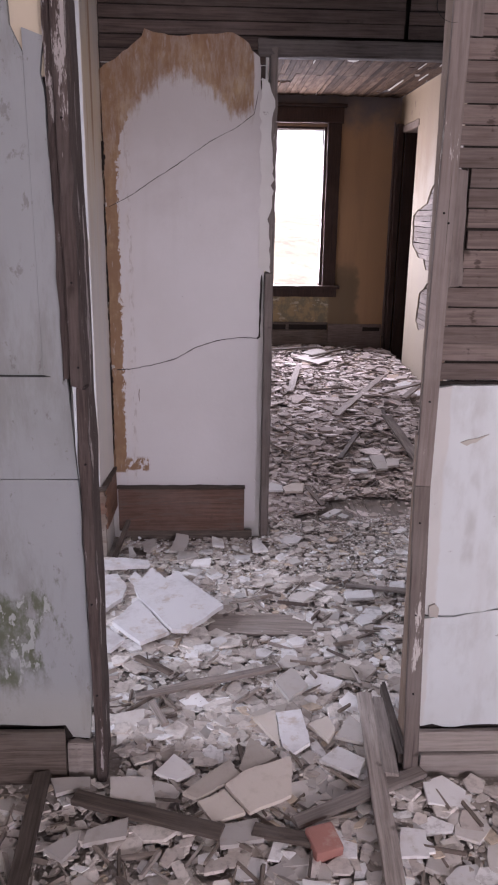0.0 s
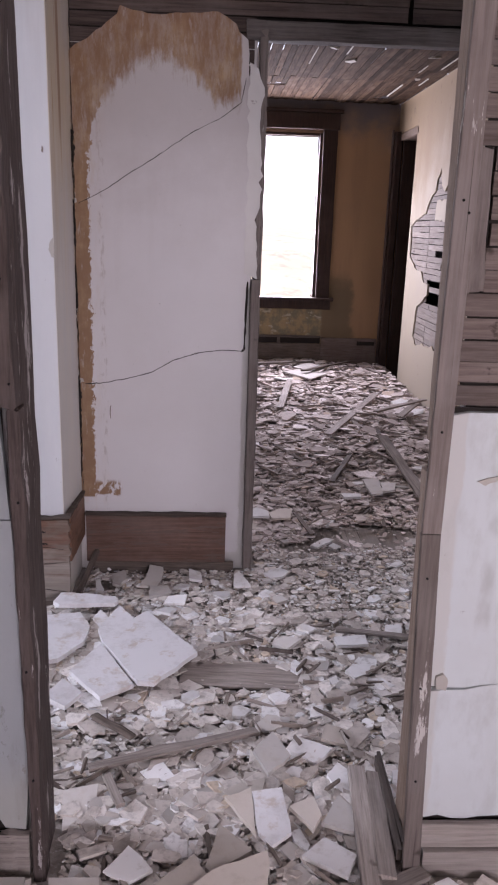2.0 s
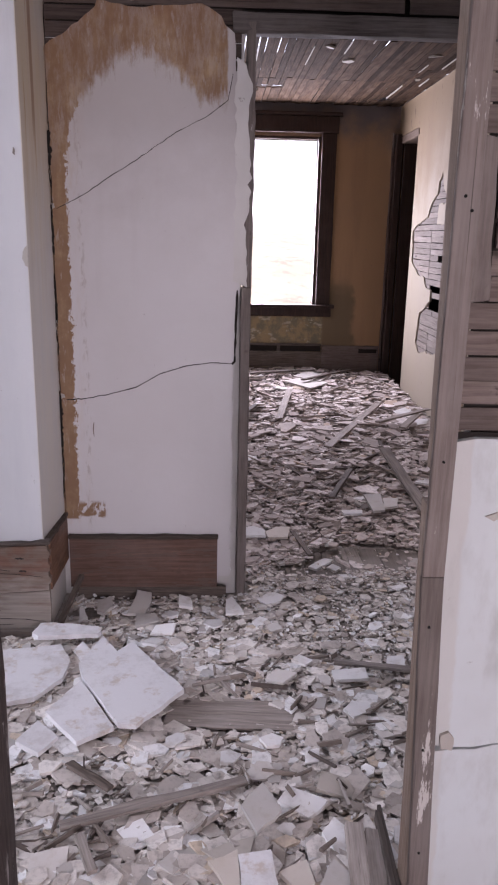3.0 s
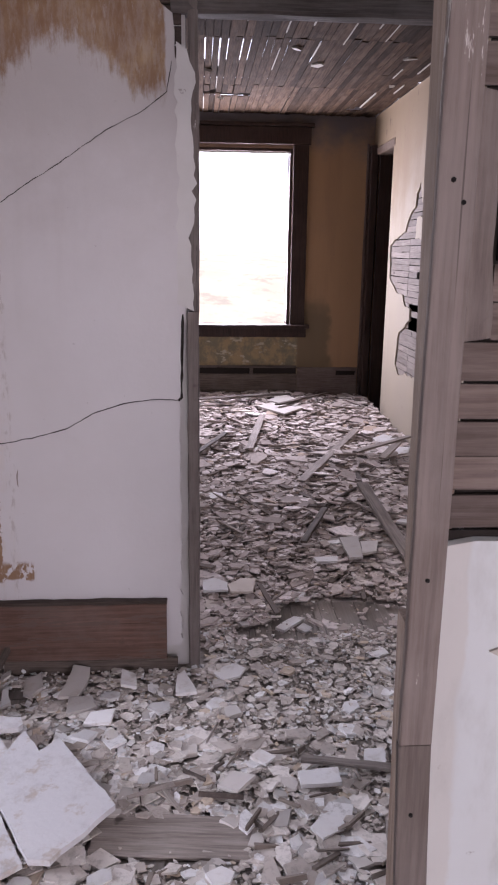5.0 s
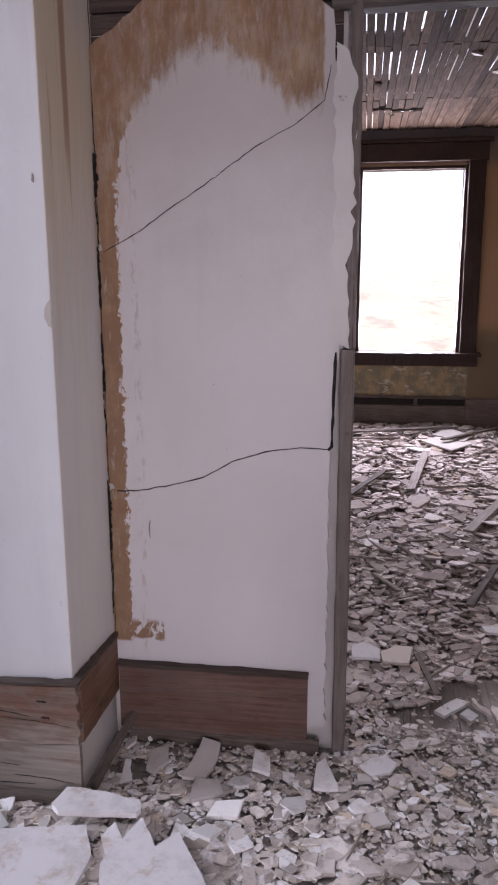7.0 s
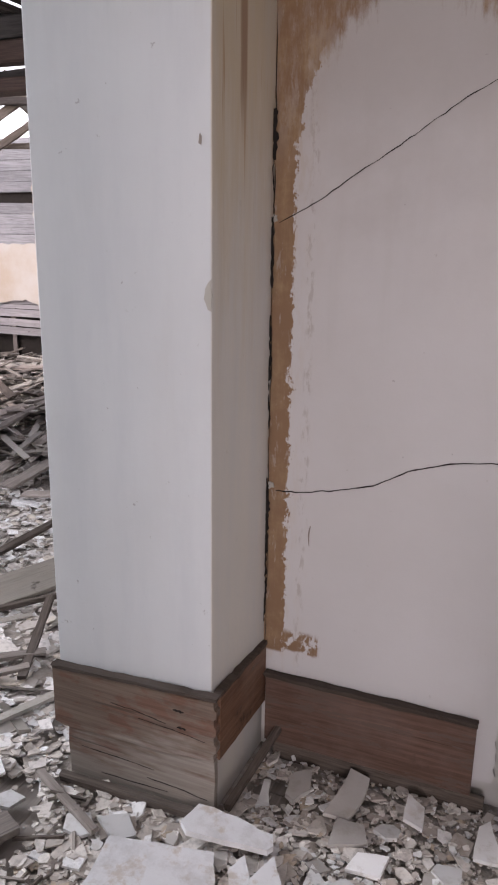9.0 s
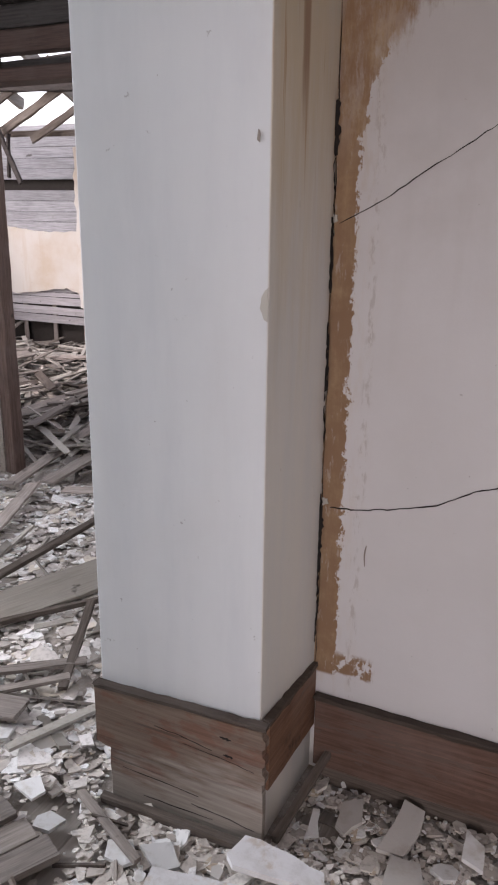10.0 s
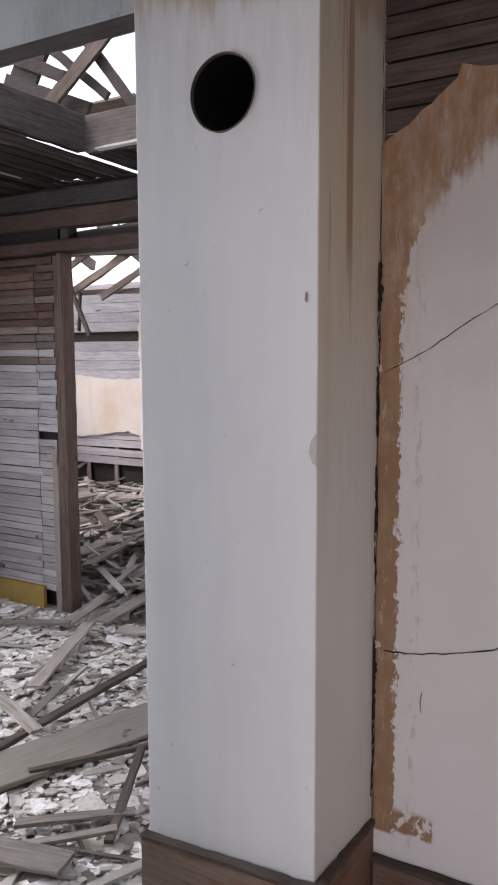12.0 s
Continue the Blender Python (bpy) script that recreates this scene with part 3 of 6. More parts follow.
# unit laths, 1 m long, 36 mm wide and 7 mm thick, with sawn, uneven ends and edges
def unit_lath(axis, seed, material, wide=0.036, thick=0.007):
    r = random.Random(seed)
    bm = bmesh.new()
    rows = []
    for f in (0.0, 0.3, 0.68, 1.0):
        w0, w1 = r.uniform(-0.0018, 0.0018), wide + r.uniform(-0.0018, 0.0018)
        sag = r.uniform(-0.0015, 0.0015)
        rows.append([bm.verts.new((f, sag, w0)), bm.verts.new((f, sag, w1)), bm.verts.new((f, sag + thick, w1)), bm.verts.new((f, sag + thick, w0))])
    for p, q in zip(rows, rows[1:]):
        for i in range(4):
            bm.faces.new((p[i], q[i], q[(i + 1) % 4], p[(i + 1) % 4]))
    bm.faces.new(rows[0]), bm.faces.new(rows[-1][::-1])
    if axis == "y":
        bm.transform(Matrix.Rotation(math.pi / 2, 4, "Z"))
    bmesh.ops.recalc_face_normals(bm, faces=bm.faces[:])
    me = bpy.data.meshes.new("lath")
    bm.to_mesh(me)
    bm.free()
    me.materials.append(material)
    return me


def lath_row(parent, meshes, start, length, tilt=0.0, axis="x", wide=1.0):
    """One lath: a shared unit mesh stretched to its length."""
    ob = new("lath", rng.choice(meshes))
    turn = Matrix.Rotation(tilt, 4, "Y" if axis == "x" else "X")
    grow = Matrix.Diagonal((length, 1, wide, 1) if axis == "x" else (1, length, wide, 1))
    ob.parent = parent
    ob.matrix_basis = Matrix.Translation(start) @ turn @ grow
    return ob


# ---- the ground and the shell of the house ----
bm = bmesh.new()
rings, last = [8.0 * 1.09 ** k for k in range(61)], None
for k, far in enumerate(rings):
    ring = []
    for j in range(120):
        a = 2 * math.pi * j / 120
        x, y = far * math.cos(a), 3 + far * math.sin(a)
        rise = min(1.0, max(0.0, (far - 12) / 50))
        hill = noise.noise(Vector((x * 0.03, y * 0.03, 2.0))) * 0.9 + noise.noise(Vector((x * 0.2, y * 0.2, 6.0))) * 0.25
        ring.append(bm.verts.new((x, y, -0.55 + rise * (0.9 + hill) + 0.0035 * max(0.0, far - 60))))
    for j in range(120):
        if last:
            bm.faces.new((last[j], ring[j], ring[(j + 1) % 120], last[(j + 1) % 120]))
    if not last:
        bm.faces.new(ring)
    last = ring
tagged(part("ground", bm, GRASS), "dry yellow prairie grass outside the house", "ground", kind="structure")

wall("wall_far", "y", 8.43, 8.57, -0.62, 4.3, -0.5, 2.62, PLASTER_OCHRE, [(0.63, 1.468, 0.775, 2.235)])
wall("wall_back", "y", -1.55, -1.40, -3.5, 4.3, -0.5, 2.62, PLASTER_PLAIN, [(0.5, 2.1, 0.75, 2.2)])
wall("wall_east", "x", 4.15, 4.30, -1.40, 8.43, -0.5, 2.62, PLASTER_PLAIN)
wall("wall_west_front", "x", -3.5, -3.35, -1.40, 5.50, -0.5, 2.62, PLASTER_PLAIN, [(2.65, 3.55, 0.8, 2.2)])
wall("wall_west", "x", -5.45, -5.30, 5.50, 8.06, -0.5, 2.1, PLASTER_PLAIN)
wall("wall_middle_east", "x", 2.285, 2.30, 4.10, 8.43, 0.0, 2.52, CAVITY_SHADE, [(7.755, 8.31, 0.0, 2.20)])
wall("wall_hall_east", "x", 2.18, 2.30, 2.56, 3.98, 0.0, 2.52, PLASTER_PLAIN)
wall("wall_middle_west", "x", -0.62, -0.50, 4.10, 8.43, 0.0, 2.52, PLASTER_PLAIN)
wall("wall_front_room_east", "x", 2.60, 2.72, -1.40, 2.44, 0.0, 2.52, PLASTER_PLAIN)
wall("wall_front_room_west", "x", -1.72, -1.60, -1.40, 2.44, 0.0, 2.52, PLASTER_PLAIN)


def ceiling(name, x0, x1, y0, y1, z, material, label):
    bm = bmesh.new()
    box(bm, x0, x1, y0, y1, z, z + 0.02)
    return tagged(part(name, bm, material), label, "ceiling", kind="structure")


ceiling("ceiling_front_room", -1.6, 2.6, -1.4, 2.55, 2.52, PLASTER_PLAIN, "pale plaster ceiling of the front room")
# unseen hall ceilings, added and sized to let in or block skylight
ceiling("ceiling_hall", -0.02, 2.2, 3.2, 3.98, 2.52, PLASTER_PLAIN, "unseen plain ceiling over the hall, added to shape its light")
ceiling("ceiling_hall_west", -3.4, -0.02, 2.55, 3.72, 2.52, PLASTER_PLAIN, "unseen plain ceiling over the end of the hall, added to block the sky")
ceiling("ceiling_east_room", 2.3, 4.15, 2.5, 8.43, 2.5, PLASTER_PLAIN, "plain ceiling of the east room")


def lath_ceiling(name, x0, x1, y0, y1, z, pitch, seed, material, label, holes=(), scraps=(), keys=0.42):
    """Bare ceiling laths along y, in one mesh: joints over common joists, open slits, ridges of old plaster
    left in some of them, and scraps that hang down."""
    r = random.Random(seed)
    bm = bmesh.new()
    columns = int((x1 - x0) / pitch)
    phase, sag = 0, 0.0
    for k in range(columns):
        x = x0 + k * pitch
        if k % r.choice((4, 5, 6, 7)) == 0:
            phase, sag = r.choice((0, 0.41, 0.82)), r.uniform(-0.006, 0.004)
        y = y0 - phase
        slit = r.uniform(0.0055, 0.008) if r.random() < 0.22 else r.uniform(0.001, 0.004)
        while y < y1:
            end = min(y1, y + 1.22 + r.uniform(-0.02, 0.02))
            lo = max(y, y0)
            mid = (x + pitch / 2, (lo + end) / 2)
            gone = any(abs(mid[0] - hx) < hw and lo < hy + hd and end > hy - hd for hx, hy, hw, hd in holes)
            if end - lo > 0.05:
                pieces = [(lo, end)]
                if gone:
                    hy, hd = next((h[1], h[3]) for h in holes if abs(mid[0] - h[0]) < h[2])
                    cut = hd * r.uniform(0.4, 1.0)
                    pieces = [(lo, hy - cut), (hy + cut * r.uniform(0.4, 1), end)]
                for a, b in pieces:
                    if b - a < 0.04:
                        continue
                    s, d0, d1 = r.uniform(-0.002, 0.002), sag + r.uniform(-0.005, 0.003), sag + r.uniform(-0.005, 0.003)
                    tip = r.uniform(-0.003, 0.003)
                    w = pitch - slit
                    vs = [bm.verts.new((x + s + u * w, v, z + (d0 if v == a else d1) + (tip if u else 0) + h)) for h in (0, 0.008) for v in (a, b - 0.006) for u in (0, 1)]
                    for f in ((0, 2, 3, 1), (4, 5, 7, 6), (0, 1, 5, 4), (2, 6, 7, 3), (0, 4, 6, 2), (1, 3, 7, 5)):
                        bm.faces.new([vs[i] for i in f])
            y = end
        if r.random() < keys:
            at = r.uniform(y0, y1 - 0.3)
            for q in range(r.choice((1, 2, 3))):
                n = r.uniform(0.08, 0.7)
                if at + n > y1:
                    break
                w = r.uniform(0.002, 0.0045)
                for f in box(bm, x - slit / 2 - w, x - slit / 2 + w, at, at + n, z + sag - r.uniform(0.003, 0.008), z + 0.004).faces[-6:]:
                    f.material_index = 1
                at += n + r.uniform(0.05, 0.5)
    for cx, cy, size in scraps:
        m = Matrix.Translation((cx, cy, z - 0.010)) @ Matrix.Rotation(r.uniform(0, 6), 4, "Z") @ Matrix.Rotation(r.uniform(0.1, 0.35), 4, "X")
        ring = [m @ Vector((size * r.uniform(0.7, 1.3) * math.cos(a), size * 0.7 * r.uniform(0.6, 1.3) * math.sin(a), 0)) for a in (0, 1.1, 2.4, 3.5, 4.8)]
        low = [bm.verts.new(v) for v in ring]
        high = [bm.verts.new(v + Vector((0, 0, 0.014))) for v in ring]
        f = [bm.faces.new(low), bm.faces.new(high[::-1])] + [bm.faces.new((low[i], high[i], high[(i + 1) % 5], low[(i + 1) % 5])) for i in range(5)]
        for q in f:
            q.material_index = 1
    bmesh.ops.recalc_face_normals(bm, faces=bm.faces[:])
    ob = part(name, bm, material)
    ob.data.materials.append(PLASTER_EDGE)
    return tagged(ob, label, "ceiling", kind="structure")


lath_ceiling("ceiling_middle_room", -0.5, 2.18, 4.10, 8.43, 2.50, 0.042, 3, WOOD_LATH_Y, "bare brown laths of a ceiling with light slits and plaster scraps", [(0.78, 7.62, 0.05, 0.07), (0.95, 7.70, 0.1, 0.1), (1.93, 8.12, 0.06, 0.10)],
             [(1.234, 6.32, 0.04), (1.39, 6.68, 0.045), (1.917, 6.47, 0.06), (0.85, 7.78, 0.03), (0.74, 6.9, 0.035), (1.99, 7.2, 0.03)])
lath_ceiling("ceiling_west_room", -3.35, -1.86, 3.86, 5.66, 2.42, 0.045, 5, WOOD_LATH_BLACKISH, "bare dark laths of a half-fallen ceiling", keys=0.1)
lath_ceiling("ceiling_west_room_end", -1.84, -0.62, 5.10, 5.66, 2.42, 0.045, 6, WOOD_LATH_BLACKISH, "broken dark ceiling laths beside the gap", [(-1.3, 5.2, 0.2, 0.4)], keys=0.1)

# roof: boards along x on both slopes of a ridge, many of them gone in the west
bm = bmesh.new()
r = random.Random(11)
y = -1.8
while y < 8.9:
    z = 4.35 - 0.42 * abs(y - 4.4)
    for x0, x1, keep in ((-5.4, -2.9, 0.16), (-2.9, -0.4, 0.10), (-0.4, 2.0, 0.96), (2.0, 4.4, 0.97)):
        # boards left out over the hall, out of view, to let more skylight down
        if x0 > -0.5 and x0 < 1.9 and 2.0 < y < 4.0:
            keep = 0.1
        if x0 > -0.5 and x0 < 1.9 and y > 5.6:
            keep = 0.75
        if r.random() < keep or y < 2.0 and x0 > -3:
            s = 0.42 if y < 4.4 else -0.42
            vs = box(bmesh.new(), x0, x1 - 0.01, y, y + 0.19, 0, 0.022)
            vs.transform(Matrix.Translation((0, y, z)) @ Matrix.Rotation(math.atan(s), 4, "X") @ Matrix.Translation((0, -y, 0)))
            me = bpy.data.meshes.new("tmp")
            vs.to_mesh(me), vs.free()
            bm.from_mesh(me)
            bpy.data.meshes.remove(me)
    y += 0.21
roof = tagged(part("roof", bm, WOOD_BEAM), "broken board roof open to the sky", "roof", kind="structure")
for k, x in enumerate((-5.0, -4.3, -3.6, -2.9, -2.3, -1.65, -1.0, -0.3, 0.4, 1.1, 1.8, 2.5, 3.2, 3.9)):
    for s in (1, -1):
        if s > 0 and 2 <= k <= 6:
            continue
        bm = worn_board(x, x + 0.045, 0, 4.7, -0.11, -0.005, "y", seed=k, wear=0.006)
        bm.transform(Matrix.Translation((0, 4.4, 4.33)) @ Matrix.Rotation(math.pi if s < 0 else 0, 4, "Z") @ Matrix.Translation(((-2 * x if s < 0 else 0), 0, 0)) @ Matrix.Rotation(-math.atan(0.42), 4, "X"))
        part("rafter", bm, WOOD_BEAM_Y, roof)

# floor: a sub floor in one piece, boards along y on it
bm = bmesh.new()
box(bm, -5.3, 4.15, -1.4, 8.43, -0.06, -0.022)
floor = tagged(part("floor", bm, DIRT), "wooden floor under a litter of broken plaster", "floor", kind="structure")

# ---- entry wall between front room and hall ----
entry = thing("wall_entry", "broken plaster and lath wall around an open doorway", "wall", kind="structure")
X_LATHS = [unit_lath("x", s, WOOD_LATH_X) for s in range(6)]
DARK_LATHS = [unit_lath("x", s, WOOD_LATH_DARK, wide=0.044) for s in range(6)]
GREY_LATHS = [unit_lath("x", s, WOOD_LATH_GREY, wide=0.038) for s in range(6)]
WALL_LATHS = [unit_lath("y", s, WOOD_LATH_WALL) for s in range(6)]

bm = bmesh.new()
box(bm, -1.6, 0.10, 2.535, 2.56, 0, 2.52), box(bm, 1.0, 2.6, 2.535, 2.56, 0, 2.52), box(bm, 0.10, 1.0, 2.535, 2.56, 2.12, 2.52)
part("back_plaster", bm, PLASTER_PLAIN, entry, "plain plaster of the hall side")
bm = bmesh.new()
box(bm, 0.10, 1.0, 2.44, 2.535, 2.12, 2.52)
part("lintel", bm, WOOD_POST, entry, "rough wooden lintel over the doorway")
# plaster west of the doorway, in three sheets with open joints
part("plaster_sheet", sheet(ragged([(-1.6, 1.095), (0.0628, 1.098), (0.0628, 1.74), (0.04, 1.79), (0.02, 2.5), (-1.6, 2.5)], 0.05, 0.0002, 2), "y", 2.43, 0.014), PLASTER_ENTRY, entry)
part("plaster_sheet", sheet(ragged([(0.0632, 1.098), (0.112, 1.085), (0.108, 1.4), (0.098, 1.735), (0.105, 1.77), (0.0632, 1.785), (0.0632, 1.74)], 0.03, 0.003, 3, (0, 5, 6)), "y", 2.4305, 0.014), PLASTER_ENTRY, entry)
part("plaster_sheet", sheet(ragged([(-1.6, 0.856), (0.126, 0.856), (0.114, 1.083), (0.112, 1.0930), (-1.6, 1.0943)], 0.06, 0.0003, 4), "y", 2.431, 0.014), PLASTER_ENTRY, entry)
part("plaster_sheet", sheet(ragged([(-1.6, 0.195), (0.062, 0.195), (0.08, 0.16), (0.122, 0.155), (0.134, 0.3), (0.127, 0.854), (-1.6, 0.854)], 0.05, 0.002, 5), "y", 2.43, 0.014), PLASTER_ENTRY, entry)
part("plaster_layer", sheet([(-1.6, 1.70), (0.115, 1.70), (0.115, 2.5), (-1.6, 2.5)], "y", 2.446, 0.012), PLASTER_YELLOW, entry, "yellowed older plaster layer")
bm = bmesh.new()
box(bm, -1.6, 0.115, 2.447, 2.46, 0.0, 1.699)
part("backing", bm, CAVITY_SHADE, entry)
part("baseboard", worn_board(-1.6, 0.062, 2.408, 2.428, 0.0, 0.188, "x", seed=3), WOOD_LOOSE_DARK, entry, "dark weathered baseboard")
part("baseboard_stub", worn_board(0.066, 0.128, 2.418, 2.438, 0.0, 0.148, "x", seed=4, cuts=3), WOOD_GREY_X, entry)
# west post: two lengths of stud and a jamb behind them
part("post", worn_board(0.126, 0.153, 2.402, 2.452, 1.075, 2.5, "z", lean=-0.004, wear=0.004, seed=5, cuts=30), WOOD_POST_DARK, entry, "dark weathered door post with flaking paint")
part("post", worn_board(0.139, 0.163, 2.405, 2.455, 0.0, 1.073, "z", lean=-0.004, wear=0.003, seed=6, cuts=20), WOOD_POST_DARK, entry)
part("jamb", worn_board(0.134, 0.155, 2.456, 2.565, 0.0, 2.3, "z", lean=-0.008, seed=7, cuts=20), WOOD_POST_DARK, entry)
part("casing_strip", worn_board(0.108, 0.124, 2.420, 2.44, 1.09, 2.5, "z", lean=-0.004, wear=0.004, seed=8, cuts=26), WOOD_POST_DARK, entry)
# east post
part("post", worn_board(0.897, 0.934, 2.392, 2.404, 0.852, 2.5, "z", lean=0.002, wear=0.0006, seed=9, cuts=26), WOOD_POST, entry, "grey weathered door post with worn white paint")
part("post", worn_board(0.930, 0.967, 2.394, 2.407, 0.0, 0.850, "z", lean=-0.033, wear=0.0006, seed=10, cuts=16), WOOD_POST, entry)
part("jamb", worn_board(0.942, 0.960, 2.452, 2.575, 0.99, 2.4, "z", lean=-0.018, wear=0.0006, seed=11, cuts=20), WOOD_JAMB, entry, "brown planed door jamb")
part("jamb", worn_board(0.952, 0.970, 2.456, 2.57, 0.0, 0.93, "z", lean=-0.016, wear=0.0006, seed=12, cuts=12), WOOD_JAMB, entry)
part("jamb_block", worn_board(0.984, 0.999, 2.455, 2.56, 0.0, 1.05, "z", seed=13, cuts=8), CAVITY_SHADE, entry)
part("stud", worn_board(1.0, 1.04, 2.462, 2.53, 0.0, 2.5, "z", seed=14, cuts=8), WOOD_POST_DARK, entry)
# laths above the east plaster, in groups of different length, with an upright board let in
z, k = 1.090, 0
while z < 2.48:
    short = 5 <= k < 11 or k >= 17
    x0 = 0.986 if short else 0.942
    x0 += (z - 1.09) * -0.02 + rng.uniform(-0.004, 0.006)
    lath_row(entry, X_LATHS, (x0, 2.446 + rng.uniform(-0.002, 0.002), z), 1.35 + rng.uniform(0, 0.2), rng.uniform(-0.004, 0.004), wide=1.05)
    z += 0.0412
    k += 1
# black sheet close behind the laths, in place of the shade between them
bm = bmesh.new()
box(bm, 0.961, 2.6, 2.4575, 2.461, 1.09, 2.5)
part("backing", bm, CAVITY_SHADE, entry)
part("lath_cleat", worn_board(0.948, 0.978, 2.438, 2.456, 1.297, 1.538, "z", lean=-0.008, seed=15, cuts=8), WOOD_POST, entry)
part("lath_cleat", worn_board(0.940, 0.974, 2.438, 2.456, 1.79, 2.48, "z", lean=-0.012, seed=16, cuts=8), WOOD_POST, entry)
# plaster east of the doorway, broken across low down
part("plaster_sheet", sheet(ragged([(0.946, 0.502), (1.03, 0.497), (1.2, 0.525), (2.6, 0.52), (2.6, 1.08), (1.2, 1.082), (0.98, 1.078), (0.934, 1.070), (0.935, 0.8)], 0.03, 0.003, 21), "y", 2.432, 0.014), PLASTER_RIGHT, entry)
part("plaster_sheet", sheet(ragged([(0.954, 0.215), (0.972, 0.178), (2.6, 0.185), (2.6, 0.517), (1.2, 0.521), (1.03, 0.493), (0.947, 0.488)], 0.03, 0.003, 22), "y", 2.430, 0.014), PLASTER_RIGHT, entry)
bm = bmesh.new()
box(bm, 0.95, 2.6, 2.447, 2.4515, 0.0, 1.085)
part("backing", bm, CAVITY_SHADE, entry)
part("plaster_key", sheet(ragged([(0.968, 0.498), (0.988, 0.494), (0.99, 0.52), (0.98, 0.532), (0.966, 0.526)], 0.008, 0.002, 24), "y", 2.425, 0.018), PLASTER_EDGE, entry, "loose lump of grey undercoat")
part("plaster_flake", sheet(ragged([(1.005, 0.945), (1.045, 0.956), (1.07, 0.965), (1.04, 0.945), (1.02, 0.937)], 0.01, 0.001, 23), "y", 2.4275, 0.004), PLASTER_EDGE, entry)
part("baseboard", worn_board(0.968, 2.6, 2.420, 2.438, 0.105, 0.165, "x", seed=17), WOOD_GREY_X, entry, "greyed narrow board along the floor")
part("baseboard", worn_board(0.974, 2.6, 2.412, 2.436, 0.02, 0.10, "x", seed=18), WOOD_GREY_X, entry)

# nail heads in the posts
nail_mesh = bmesh.new()
bmesh.ops.create_cone(nail_mesh, cap_ends=True, segments=6, radius1=0.0028, radius2=0.002, depth=0.003, matrix=Matrix.Rotation(math.pi / 2, 4, "X"))
me = bpy.data.meshes.new("nail")
nail_mesh.to_mesh(me), nail_mesh.free()
me.materials.append(SOOT)
for x, z in ((0.912, 1.45), (0.923, 1.43), (0.909, 1.9), (0.915, 1.05), (0.916, 0.76), (0.935, 0.30), (0.925, 0.52), (0.14, 1.3), (0.137, 1.62), (0.145, 1.12), (0.15, 0.9), (0.148, 0.55), (0.15, 0.3)):
    ob = new("nail", me)
    ob.parent = entry
    ob.location = (x, 2.401 if x < 0.5 else 2.391 if z > 0.85 else 2.393, z)

bm = bmesh.new()
for k in range(22):
    a = k / 21 * 5.2
    c = Vector((0.888 + 0.028 * math.cos(a) + 0.004 * k / 21, 2.388 - 0.0004 * k, 1.845 + 0.022 * math.sin(a) - 0.0012 * k))
    ring = [bm.verts.new(c + Vector((0.0012 * math.cos(q), 0.0012 * math.sin(q), 0.0006 * math.sin(q)))) for q in (0, 2.1, 4.2)]
    if k:
        for i in range(3):
            bm.faces.new((last[i], last[(i + 1) % 3], ring[(i + 1) % 3], ring[i]))
    last = ring
part("wire", bm, SOOT, entry, "bent dark wire nailed to the post")

# ---- partition between hall and middle room ----
partition = thing("wall_partition", "stained plaster wall beside a lath-topped opening", "wall", kind="structure")
part("plaster_sheet", sheet(ragged([(-0.012, 0.09), (0.612, 0.10), (0.618, 0.5), (0.616, 0.93), (0.636, 1.2), (0.63, 1.6), (0.638, 1.88), (0.612, 1.91), (0.606, 2.022), (0.575, 2.045), (0.54, 2.085), (0.5, 2.105), (0.4, 2.098), (0.3, 2.088), (0.2, 2.10), (0.165, 2.112), (0.155, 2.085), (0.1, 2.04), (0.03, 1.995), (-0.013, 1.965), (-0.011, 1.5), (-0.013, 0.8)], 0.02, 0.0035, 31, (0,)), "y", 4.0, 0.015), PLASTER_PANEL, partition)
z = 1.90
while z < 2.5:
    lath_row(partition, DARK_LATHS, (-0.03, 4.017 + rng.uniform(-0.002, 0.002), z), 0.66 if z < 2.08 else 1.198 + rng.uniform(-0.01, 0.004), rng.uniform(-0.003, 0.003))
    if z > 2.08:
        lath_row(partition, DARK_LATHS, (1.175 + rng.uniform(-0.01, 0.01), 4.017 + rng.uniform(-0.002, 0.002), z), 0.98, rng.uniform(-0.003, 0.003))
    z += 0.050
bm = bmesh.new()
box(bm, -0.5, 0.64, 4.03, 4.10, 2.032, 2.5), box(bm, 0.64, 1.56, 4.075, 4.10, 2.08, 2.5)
part("back_wall", bm, CAVITY_SHADE, partition)
bm = bmesh.new()
box(bm, -0.5, 0.64, 4.03, 4.10, 0.0, 2.03), box(bm, 1.562, 2.18, 4.0, 4.10, 0.0, 2.5)
part("side_wall", bm, PLASTER_PLAIN, partition)
part("header", worn_board(0.6, 1.6, 4.004, 4.072, 2.028, 2.088, "x", seed=32), WOOD_BEAM, partition, "dark wooden header beam")
part("post", worn_board(0.640, 0.676, 3.985, 4.11, 0.03, 1.205, "z", wear=0.003, seed=33, cuts=20), WOOD_POST, partition, "grey weathered post at the opening")
part("post", worn_board(0.648, 0.678, 4.0, 4.11, 1.207, 2.06, "z", wear=0.005, seed=34, cuts=20), WOOD_POST, partition)
part("plaster_edge", sheet(ragged([(0.612, 1.23), (0.662, 1.21), (0.655, 1.4), (0.668, 1.62), (0.655, 1.75), (0.668, 1.87), (0.645, 1.93), (0.615, 1.95)], 0.022, 0.005, 35), "y", 3.9935, 0.012), PLASTER_PLAIN, partition, "ragged pale plaster edge")
